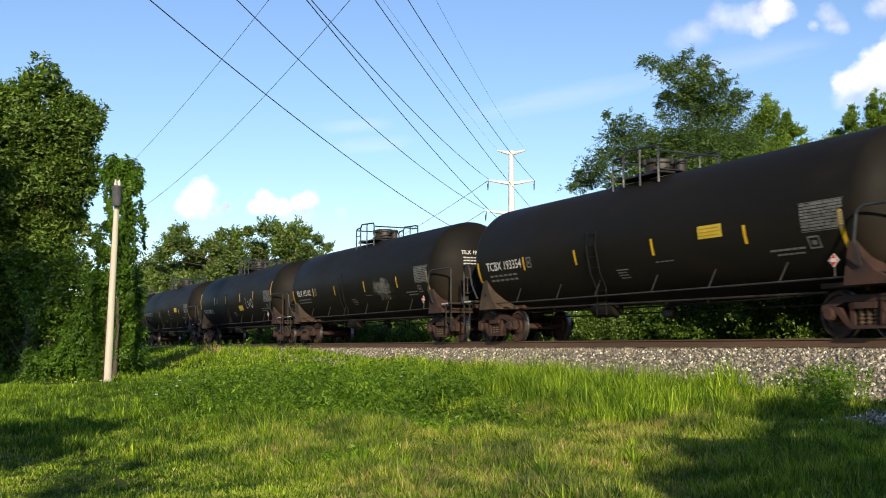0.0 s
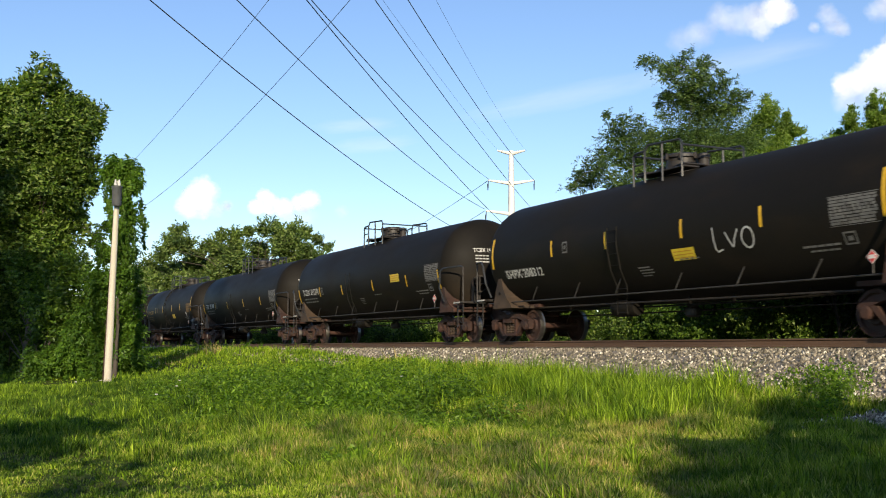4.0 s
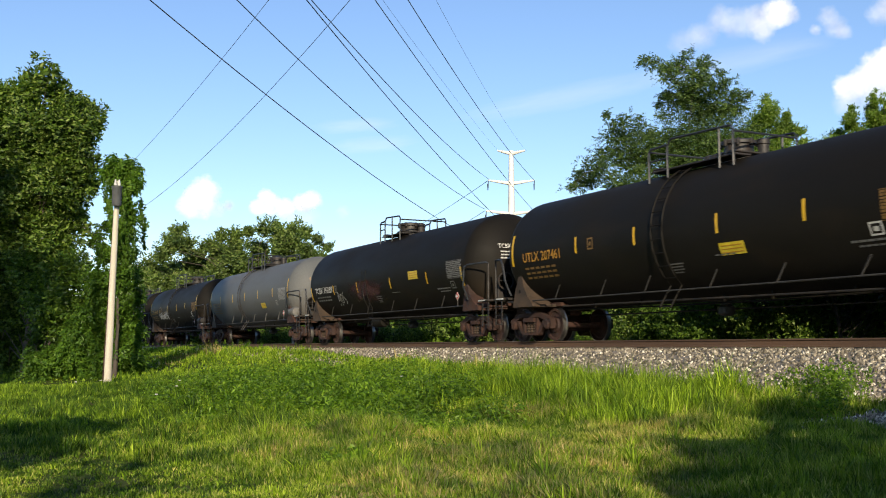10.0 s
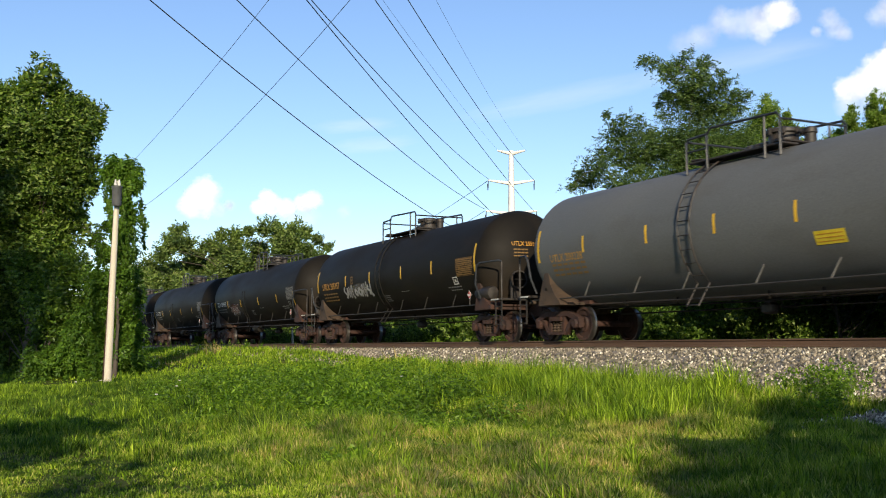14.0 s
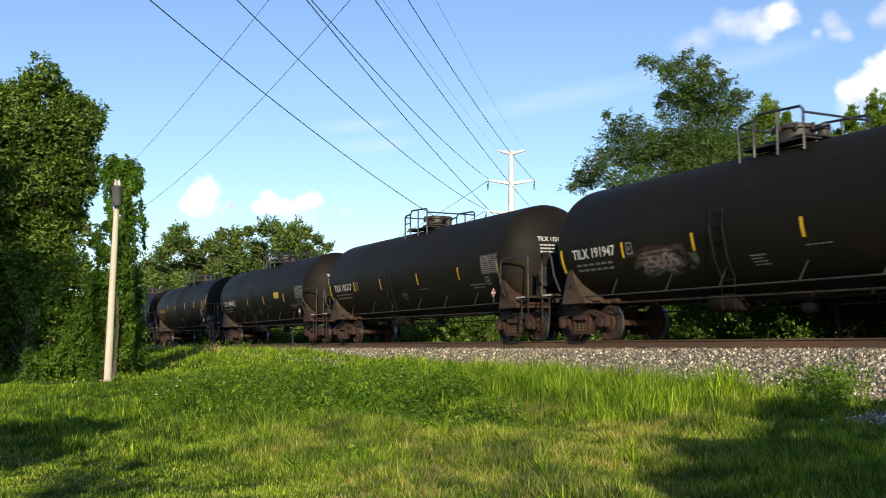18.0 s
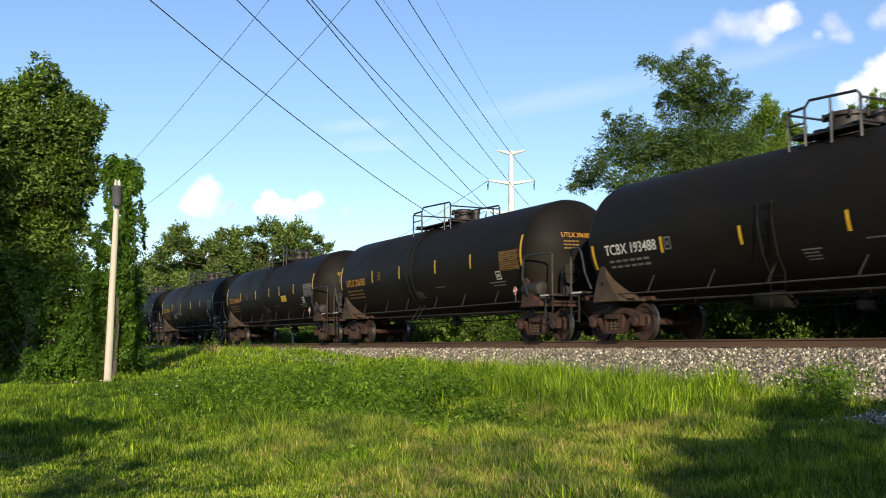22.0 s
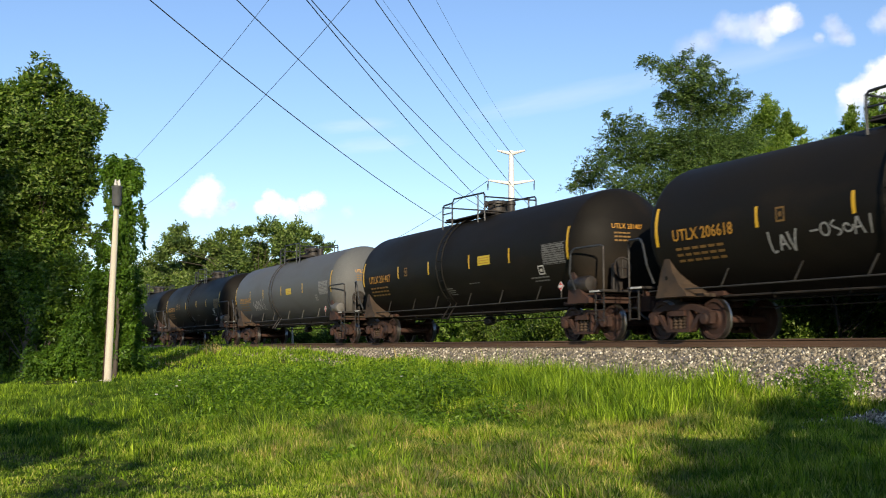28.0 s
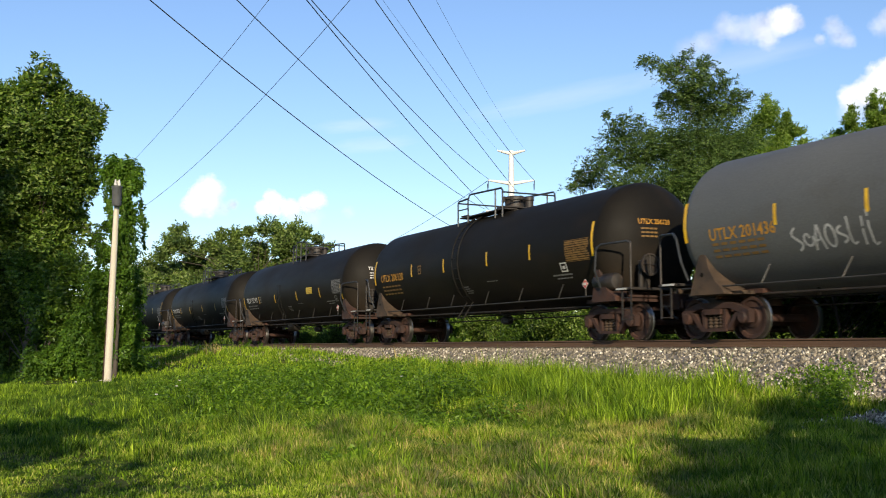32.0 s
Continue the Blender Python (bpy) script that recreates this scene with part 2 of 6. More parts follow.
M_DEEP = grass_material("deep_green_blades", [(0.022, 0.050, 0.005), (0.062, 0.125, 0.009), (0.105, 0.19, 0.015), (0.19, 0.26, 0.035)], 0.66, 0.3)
M_SOIL, M_STONE = soil_material(), stone_material()


# ---------------------------------------------------------------- mesh helpers
class Shape:
    """Collects points and faces of one mesh."""

    def __init__(self):
        self.v, self.f, self.s = [], [], []

    def add(self, verts, faces, slot=0):
        k = len(self.v)
        self.v += [tuple(p) for p in verts]
        self.f += [tuple(i + k for i in q) for q in faces]
        self.s += [slot] * len(faces)
        return self

    def box(self, c, size, m=None, slot=0, bevel=0.0):
        x, y, z = (s / 2 for s in size)
        m = m or Matrix.Identity(4)
        if bevel:
            bm = bmesh.new()
            bmesh.ops.create_cube(bm, size=1.0, matrix=Matrix.Diagonal((*size, 1)))
            bmesh.ops.bevel(bm, geom=bm.edges[:], offset=bevel, segments=1, affect="EDGES", profile=0.5)
            bm.verts.index_update()
            self.add([m @ (p.co + Vector(c)) for p in bm.verts], [[q.index for q in face.verts] for face in bm.faces], slot)
            bm.free()
            return self
        pts = [m @ (Vector(c) + Vector((sx * x, sy * y, sz * z))) for sx in (-1, 1) for sy in (-1, 1) for sz in (-1, 1)]
        return self.add(pts, [(0, 1, 3, 2), (4, 6, 7, 5), (0, 4, 5, 1), (2, 3, 7, 6), (0, 2, 6, 4), (1, 5, 7, 3)], slot)

    def rod(self, a, b, r, seg=8, r2=None, slot=0, caps=True):
        a, b = Vector(a), Vector(b)
        q = (b - a).to_track_quat("Z", "Y")
        r2 = r if r2 is None else r2
        ring = [Vector((math.cos(2 * math.pi * i / seg), math.sin(2 * math.pi * i / seg), 0)) for i in range(seg)]
        pts = [a + q @ (p * r) for p in ring] + [b + q @ (p * r2) for p in ring]
        faces = [(i, (i + 1) % seg, seg + (i + 1) % seg, seg + i) for i in range(seg)]
        if caps:
            faces += [tuple(range(seg - 1, -1, -1)), tuple(range(seg, 2 * seg))]
        return self.add(pts, faces, slot)

    def tube(self, path, r, seg=6, slot=0, radii=None):
        path = [Vector(p) for p in path]
        pts, faces, n = [], [], len(path)
        for i, p in enumerate(path):
            way = (path[min(i + 1, n - 1)] - path[max(i - 1, 0)]).normalized()
            side = way.cross(Vector((0, 0, 1)))
            side = side.normalized() if side.length > 1e-4 else Vector((1, 0, 0))
            other = side.cross(way)
            rr = radii[i] if radii else r
            pts += [p + (side * math.cos(2 * math.pi * k / seg) + other * math.sin(2 * math.pi * k / seg)) * rr for k in range(seg)]
        for i in range(n - 1):
            faces += [(i * seg + k, i * seg + (k + 1) % seg, (i + 1) * seg + (k + 1) % seg, (i + 1) * seg + k) for k in range(seg)]
        faces += [tuple(range(seg - 1, -1, -1)), tuple(range((n - 1) * seg, n * seg))]
        return self.add(pts, faces, slot)

    def turn(self, profile, seg=32, axis="x", slot=0, centre=(0, 0, 0), caps=True):
        """A profile of (along, radius) spun about an axis."""
        pts, faces, n = [], [], len(profile)
        c = Vector(centre)
        for a, r in profile:
            for k in range(seg):
                u, w = r * math.cos(2 * math.pi * k / seg), r * math.sin(2 * math.pi * k / seg)
                pts.append(c + Vector({"x": (a, u, w), "y": (w, a, u), "z": (u, w, a)}[axis]))
        for i in range(n - 1):
            faces += [(i * seg + k, i * seg + (k + 1) % seg, (i + 1) * seg + (k + 1) % seg, (i + 1) * seg + k) for k in range(seg)]
        if caps:
            faces += [tuple(range(seg - 1, -1, -1)), tuple(range((n - 1) * seg, n * seg))]
        return self.add(pts, faces, slot)

    def plate(self, outline, y0, y1, slot=0):
        """An outline in x and z, given thickness from y0 to y1."""
        n = len(outline)
        pts = [(x, y0, z) for x, z in outline] + [(x, y1, z) for x, z in outline]
        faces = [tuple(range(n)), tuple(range(2 * n - 1, n - 1, -1))]
        faces += [(i, i + n, (i + 1) % n + n, (i + 1) % n) for i in range(n)]
        return self.add(pts, faces, slot)

    def mesh(self, name, mats, smooth=False):
        me = bpy.data.meshes.new(name)
        me.from_pydata(self.v, [], self.f)
        for m in mats if isinstance(mats, (list, tuple)) else [mats]:
            me.materials.append(m)
        me.polygons.foreach_set("material_index", self.s)
        if smooth:
            me.polygons.foreach_set("use_smooth", [True] * len(self.f))
        bm = bmesh.new()
        bm.from_mesh(me)
        bmesh.ops.recalc_face_normals(bm, faces=bm.faces[:])
        bm.to_mesh(me)
        bm.free()
        if smooth:
            me.set_sharp_from_angle(angle=radians(40))
        return me


def part(name, shape, mats, parent=None, label="", at=None, smooth=False):
    me = shape if isinstance(shape, bpy.types.Mesh) else shape.mesh(name, mats, smooth)
    ob = new(name, me)
    if parent is not None:
        ob.parent = parent
    if at is not None:
        ob.matrix_local = at
        ob.matrix_basis = at
    return tagged(ob, label)


def thing(name, m, label, category, group=""):
    ob = new(name)
    ob.empty_display_size = 0.3
    ob.matrix_basis = m
    return tagged(ob, label, category, group)


def array_mesh(name, co, faces_n, loops, material):
    """A mesh from number arrays: faces_n corners a face, loops in order."""
    me = bpy.data.meshes.new(name)
    nf = len(loops) // faces_n
    me.vertices.add(len(co))
    me.vertices.foreach_set("co", np.asarray(co, np.float32).ravel())
    me.loops.add(len(loops))
    me.loops.foreach_set("vertex_index", np.asarray(loops, np.int32))
    me.polygons.add(nf)
    me.polygons.foreach_set("loop_start", np.arange(nf, dtype=np.int32) * faces_n)
    me.update(calc_edges=True)
    me.materials.append(material)
    return me


# ---------------------------------------------------------------- ground
TRACK_Y, RAIL_Z = 16.7, 1.63


def toe_height(x):
    return np.interp(x, [-400, -60, -50, -33, -25, -16, 60, 400], [1.3, 1.42, 1.38, 0.99, 0.84, 0.70, 0.7, 0.6])


def wave(x, y):
    return (np.sin(x * 0.71 + 1.3 * np.sin(y * 0.37)) * np.sin(y * 0.83 + 0.9 * np.sin(x * 0.29)) * 0.06
            + np.sin(x * 1.9 + y * 0.6) * np.sin(y * 2.3 - x * 0.4) * 0.025)


def ground_height(x, y):
    x, y = np.asarray(x, float), np.asarray(y, float)
    rise = np.clip((y - 1.0) / 12.5, 0, 1)
    near = toe_height(x) * rise + wave(x, y) * np.clip((14.5 - y) / 3, 0, 1)
    beyond = 0.95 + wave(x, y) * 2
    k = np.clip((y - 15.0) / 4.0, 0, 1)
    under = np.minimum(near, 1.25)
    return np.where(y < 15.0, near, under * (1 - k) + beyond * k)


def build_ground():
    xs = np.unique(np.concatenate([np.linspace(-2400, -320, 14), np.linspace(-300, -80, 45), np.arange(-78, 12, 0.5), np.linspace(13, 300, 50), np.linspace(330, 2400, 12)]))
    ys = np.unique(np.concatenate([np.linspace(-2400, -60, 14), np.linspace(-50, 0, 20), np.arange(0.5, 22, 0.5), np.linspace(23, 120, 40), np.linspace(140, 2400, 16)]))
    gx, gy = np.meshgrid(xs, ys, indexing="ij")
    co = np.stack([gx, gy, ground_height(gx, gy)], -1).reshape(-1, 3)
    ny = len(ys)
    i, j = np.meshgrid(np.arange(len(xs) - 1), np.arange(ny - 1), indexing="ij")
    a = (i * ny + j).ravel()
    loops = np.stack([a, a + ny, a + ny + 1, a + 1], -1).ravel()
    me = array_mesh("ground", co, 4, loops, M_SOIL)
    me.polygons.foreach_set("use_smooth", [True] * len(me.polygons))
    tagged(new("ground", me), "uneven grassy meadow rising to a railway bank", "ground", kind="structure")


build_ground()


def scatter_in_view(count, near, far, rng, spread=0.47):
    """Places on the meadow before the lens, evenly over the ground."""
    d = np.sqrt(rng.uniform(near ** 2, far ** 2, count))
    s = rng.uniform(-spread, spread, count) * d
    return -0.894 * d + 0.448 * s, 0.448 * d + 0.894 * s


def soft_noise(x, y, seed):
    r = np.random.RandomState(seed)
    out = np.zeros_like(x)
    for k in range(6):
        a, b, c = r.normal(0, 0.55 * 1.35 ** k, 2).tolist() + [r.uniform(0, 6.28)]
        out += np.sin(a * x + b * y + c) / 1.25 ** k
    return out / 3


def build_grass(name, tufts, blades, near, far, height, width, seed, label, flop=0.6, material=M_GRASS, spots=None, thin=()):
    """Tufts of bent blades over the meadow."""
    rng = np.random.RandomState(seed)
    tx, ty = scatter_in_view(tufts, near, far, rng)
    edge = np.interp(tx, [-75, -62, -54, -40, -30, -22, -17, -8], [12.8, 13.1, 14.5, 14.8, 14.4, 13.4, 12.4, 12.0]) + soft_noise(tx, ty, 3) * 0.4 + rng.normal(0, 0.22, len(tx))
    keep = (ty < edge) & ~((tx > -9.9) & (ty > 9.9 + soft_noise(tx * 2, ty, 9) * 0.5) & (ty < 11.6))
    for cx, cy, cr in thin:
        keep &= ~(((tx - cx) ** 2 + (ty - cy) ** 2 < (cr * rng.uniform(0.5, 1.2, len(tx))) ** 2) & (rng.uniform(0, 1, len(tx)) < 0.8))
    if spots:
        near_spot = np.zeros(len(tx), bool)
        for cx, cy, cr in spots:
            near_spot |= (tx - cx) ** 2 + (ty - cy) ** 2 < (cr * rng.uniform(0.2, 1.25, len(tx))) ** 2
        keep &= near_spot
    tx, ty, edge = tx[keep], ty[keep], edge[keep]
    tall = np.clip(0.72 + 0.7 * soft_noise(tx, ty, 5) + 0.4 * soft_noise(tx * 2.3, ty * 2.3, 6) + 0.3 * np.clip((ty - 8.5) / 4, -0.6, 1.0), 0.22, 2.1)
    for cx, cy, cr, ch in ((-12.6, 11.0, 0.9, 0.55), (-11.2, 10.4, 0.8, 0.5), (-14.5, 11.4, 0.8, 0.4), (-26.0, 11.5, 3.0, 0.5), (-18.5, 11.5, 1.5, 0.5)):
        tall = tall + ch * np.exp(-((tx - cx) ** 2 + (ty - cy) ** 2) / cr ** 2)
    tall = tall * rng.uniform(0.6, 1.35, len(tx)) * np.clip((edge - ty) / 1.3, 0.38, 1)
    wild = rng.uniform(0.5, 1.3, len(tx))
    own = np.repeat(np.arange(len(tx)), blades)
    n = len(own)
    la = rng.uniform(0, 6.283, n)
    r = rng.uniform(0, 1, n) * 0.05 * (1 + height)
    x, y = tx[own] + np.cos(la) * r, ty[own] + np.sin(la) * r
    z = ground_height(x, y) - 0.02
    h = height * tall[own] * rng.uniform(0.5, 1.2, n)
    w = width * rng.uniform(0.6, 1.4, n)
    lean = rng.uniform(0.08, flop, n) * wild[own] * h
    az = la + 1.57 + rng.normal(0, 0.5, n)
    base = np.stack([x, y, z], -1)
    side = np.stack([np.cos(az) * w, np.sin(az) * w, np.zeros(n)], -1)
    bend = np.stack([np.cos(la) * lean, np.sin(la) * lean, np.zeros(n)], -1)
    upv = np.stack([np.zeros(n), np.zeros(n), h], -1)
    mid = base + bend * 0.25 + upv * 0.52
    co = np.stack([base, mid + side * 1.15, mid - side * 1.15, base + bend + upv * 0.97], 1).reshape(-1, 3)
    k = np.arange(n)[:, None] * 4
    loops = np.concatenate([k + np.array([[0, 1, 2]]), k + np.array([[2, 1, 3]])], 1).ravel()
    tagged(new(name, array_mesh(name, co, 3, loops, material)), label, "grass", kind="stuff")


# spots where darker green tufts replace most of the lighter grass
DEEP_SPOTS = [(-28, 4.5, 2.5), (-31, 6.0, 2.2), (-25, 3.0, 2.2), (-22, 3.2, 2.2), (-18, 2.6, 1.9), (-15, 2.2, 1.6), (-19, 4.6, 1.8), (-15.5, 4.0, 1.5), (-25, 5.0, 2.2), (-12.6, 2.2, 1.2), (-22, 6.0, 1.5), (-11.0, 1.6, 1.0), (-10.2, 2.6, 0.7)]
build_grass("meadow_grass", 42000, 10, 7.2, 17, 0.23, 0.0052, 1, "uneven green and straw-coloured meadow grass", 0.8, thin=DEEP_SPOTS)
build_grass("tall_grass_tufts", 800, 20, 8, 24, 0.36, 0.0062, 12, "taller arching tufts of bright green grass", 1.0, M_LUSH)
build_grass("bank_grass", 30000, 9, 16, 34, 0.28, 0.0075, 2, "tall bright green grass on the railway bank", 0.6, M_LUSH, thin=DEEP_SPOTS)
build_grass("far_grass", 26000, 7, 33, 62, 0.24, 0.011, 4, "tall grass below the distant trees", 0.6, M_LUSH)
build_grass("lush_grass", 46000, 9, 9, 22, 0.42, 0.0065, 17, "tall lush grass along the foot of the ballast", 0.8, M_LUSH,
            [(-11.6, 8.6, 0.7), (-13.6, 9.2, 0.9), (-16.5, 9.4, 1.0), (-14.2, 10.6, 1.6), (-17.0, 11.0, 2.0), (-12.4, 9.7, 1.0), (-19.5, 10.5, 1.6), (-12.6, 11.3, 1.0), (-15.5, 9.2, 0.9), (-13.6, 12.2, 0.8)])
build_grass("dry_grass", 60000, 10, 7.2, 20, 0.21, 0.0048, 15, "patches of pale dry grass in the meadow", 1.1, M_STRAW,
            [(-17.6, 12.5, 0.6), (-16.0, 12.3, 0.5), (-14.8, 12.2, 0.4), (-12.4, 9.0, 0.6), (-9.6, 7.4, 0.8), (-8.2, 6.8, 0.6), (-14.5, 9.6, 0.5), (-13.4, 5.2, 0.9), (-11.3, 5.4, 0.9), (-10.0, 6.2, 0.8), (-8.9, 6.0, 0.7), (-15.3, 6.3, 0.45), (-12.0, 4.0, 0.6), (-10.9, 8.4, 0.8), (-9.4, 5.0, 0.6), (-13.2, 8.0, 0.5), (-8.5, 4.6, 0.9), (-7.6, 4.9, 0.8), (-9.2, 5.8, 0.9), (-7.2, 5.6, 0.7), (-8.0, 3.6, 0.6), (-9.9, 5.2, 0.8), (-8.9, 3.9, 0.6), (-7.0, 4.4, 0.6)])
build_grass("dry_tufts", 26000, 9, 20, 56, 0.42, 0.010, 16, "straw-coloured tufts beside the shaded bank", 0.7, M_STRAW, [(-44.8, 9.8, 0.9), (-46.5, 11.6, 0.9), (-40.5, 8.6, 0.5), (-30.0, 13.9, 1.2), (-26.0, 13.6, 1.0), (-23.5, 13.2, 0.9), (-21.3, 12.9, 0.7)])

build_grass("deep_green_grass", 46000, 9, 9, 34, 0.27, 0.0068, 19, "patches of deep green grass towards the pole", 0.8, M_DEEP,
            DEEP_SPOTS)


def build_ground_cover():
    """Mounds of broad-leaved plants between the grass."""
    rng = np.random.RandomState(33)
    mounds = []
    while len(mounds) < 230:
        x, y = rng.uniform(-27, -11.5), rng.uniform(2.5, 11.0)
        across = (0.448 * x + 0.894 * y) / (-0.894 * x + 0.448 * y)
        mid = (x + 20) ** 2 / 42 + (y - 7.0) ** 2 / 7.5
        if -0.30 < across < 0.10 and mid < rng.uniform(0.4, 1.5):
            mounds.append((x, y, rng.uniform(0.2, 0.85) * (1.2 - 0.5 * mid), rng.uniform(0.28, 0.65)))
    for x, y in ((-14.1, 6.9), (-13.8, 7.3), (-14.6, 7.3)):
        mounds.append((x, y, rng.uniform(0.05, 0.12), rng.uniform(0.2, 0.3)))
    mounds = np.array(mounds)
    each = 290
    own = np.repeat(np.arange(len(mounds)), each)
    n = len(own)
    a, u = rng.uniform(0, 6.283, n), np.sqrt(rng.uniform(0, 1, n))
    r = mounds[own, 3] * u
    x, y = mounds[own, 0] + np.cos(a) * r, mounds[own, 1] + np.sin(a) * r
    z = ground_height(x, y) + (mounds[own, 2] * (1 - u ** 2) + 0.08) * rng.uniform(0.25, 1.1, n)
    way = np.stack([np.cos(a), np.sin(a), rng.uniform(-0.7, 0.5, n)], -1) + rng.normal(0, 0.5, (n, 3))
    way /= np.linalg.norm(way, axis=1)[:, None]
    up = np.stack([np.zeros(n), np.zeros(n), np.ones(n)], -1) + rng.normal(0, 0.45, (n, 3))
    side = np.cross(way, up)
    side /= np.linalg.norm(side, axis=1)[:, None]
    s = (0.040 * rng.uniform(0.6, 1.5, n))[:, None]
    p = np.stack([x, y, z], -1)
    dip = np.array([0, 0, -0.25])
    co = np.stack([p - way * s, p + side * s * 0.33, p + way * s + dip * s, p - side * s * 0.33], 1).reshape(-1, 3)
    tagged(new("ground_cover", array_mesh("ground_cover", co, 4, np.arange(n * 4), L_WEED)), "low mounds of broad-leaved green weeds in the grass", "weeds", kind="stuff")


build_ground_cover()


# ---------------------------------------------------------------- track
def build_track():
    bed = Shape()
    y = TRACK_Y
    ring = [(-4.4, 0.2), (-3.3, 0.66), (-1.85, 1.36), (-1.5, 1.385), (1.5, 1.385), (1.85, 1.36), (3.3, 0.75), (4.4, 0.3)]
    xs = [-420, -120] + list(range(-80, 12, 4)) + [60, 420]
    pts = [(x, y + a, b) for x in xs for a, b in ring]
    n = len(ring)
    bed.add(pts, [(i * n + k, (i + 1) * n + k, (i + 1) * n + k + 1, i * n + k + 1) for i in range(len(xs) - 1) for k in range(n - 1)])
    tagged(part("ballast", bed, M_BALLAST), "bed of grey crushed stone under the track", "ballast", kind="structure")
    for side in (-1, 1):
        rail = Shape()
        c = y + side * 0.755
        prof = [(-0.07, 0), (0.07, 0), (0.07, 0.012), (0.012, 0.035), (0.012, 0.125), (0.037, 0.138), (0.037, 0.165), (0.028, 0.172), (-0.028, 0.172), (-0.037, 0.165), (-0.037, 0.138), (-0.012, 0.125), (-0.012, 0.035), (-0.07, 0.012)]
        k = len(prof)
        pts = [(x, c + a, RAIL_Z - 0.172 + b) for x in (-420, -60, -20, 20, 420) for a, b in prof]
        for i in range(4):
            for q in range(k):
                rail.add([], [])
                rail.f.append((i * k + q, (i + 1) * k + q, (i + 1) * k + (q + 1) % k, i * k + (q + 1) % k))
                rail.s.append(1 if q in (6, 7, 8) else 0)
        rail.v = pts
        tagged(part("rail", rail, [M_RAIL, M_RAILHEAD]), "rusty brown steel rail with a worn head", "rail", "rails of the track", "structure")
    tie = Shape().box((0, 0, 0), (0.22, 2.6, 0.18), bevel=0.015).mesh("tie", M_TIE)
    rng = random.Random(7)
    ties = new("ties", None)
    tagged(ties, "weathered timber cross ties under the rails", "ties", kind="structure")
    for i in range(170):
        part("tie", tie, None, ties, at=pose(-86 + i * 0.56 + rng.uniform(-0.03, 0.03), y, RAIL_Z - 0.275 + rng.uniform(-0.008, 0.008), 0, 0, rng.uniform(-1.5, 1.5)))
    rng = np.random.RandomState(11)
    cnt = 64000
    x = -7 - 66 * rng.uniform(0, 1, cnt) ** 1.7
    off = rng.uniform(-4.7, -1.0, cnt)
    extra = rng.uniform(0, 1, cnt) < 0.06
    x = np.where(extra, rng.uniform(-10.2, -6.5, cnt), x)
    yy = np.where(extra, rng.uniform(9.6, 11.6, cnt), y + off)
    z = np.where(extra, ground_height(x, yy), np.maximum(ground_height(x, yy), np.interp(off, [-4.4, -3.3, -1.85, -1.5, 1.5], [0.2, 0.66, 1.36, 1.385, 1.385])))
    r = rng.uniform(0.017, 0.046, cnt)
    base = np.array([[1, 0, 0], [-1, 0, 0], [0, 1, 0], [0, -1, 0], [0, 0, 1], [0, 0, -1]], float)
    co = base[None] * r[:, None, None] * rng.uniform(0.6, 1.3, (cnt, 6, 1)) + rng.normal(0, 0.25, (cnt, 6, 3)) * r[:, None, None]
    co += np.stack([x, yy, z + 0.008], -1)[:, None]
    tri = np.array([[0, 2, 4], [2, 1, 4], [1, 3, 4], [3, 0, 4], [2, 0, 5], [1, 2, 5], [3, 1, 5], [0, 3, 5]])
    loops = (np.arange(cnt)[:, None, None] * 6 + tri[None]).ravel()
    tagged(new("crushed_stone", array_mesh("crushed_stone", co.reshape(-1, 3), 3, loops, M_STONE)), "loose angular grey and pale crushed stone", "gravel", kind="stuff")


build_track()


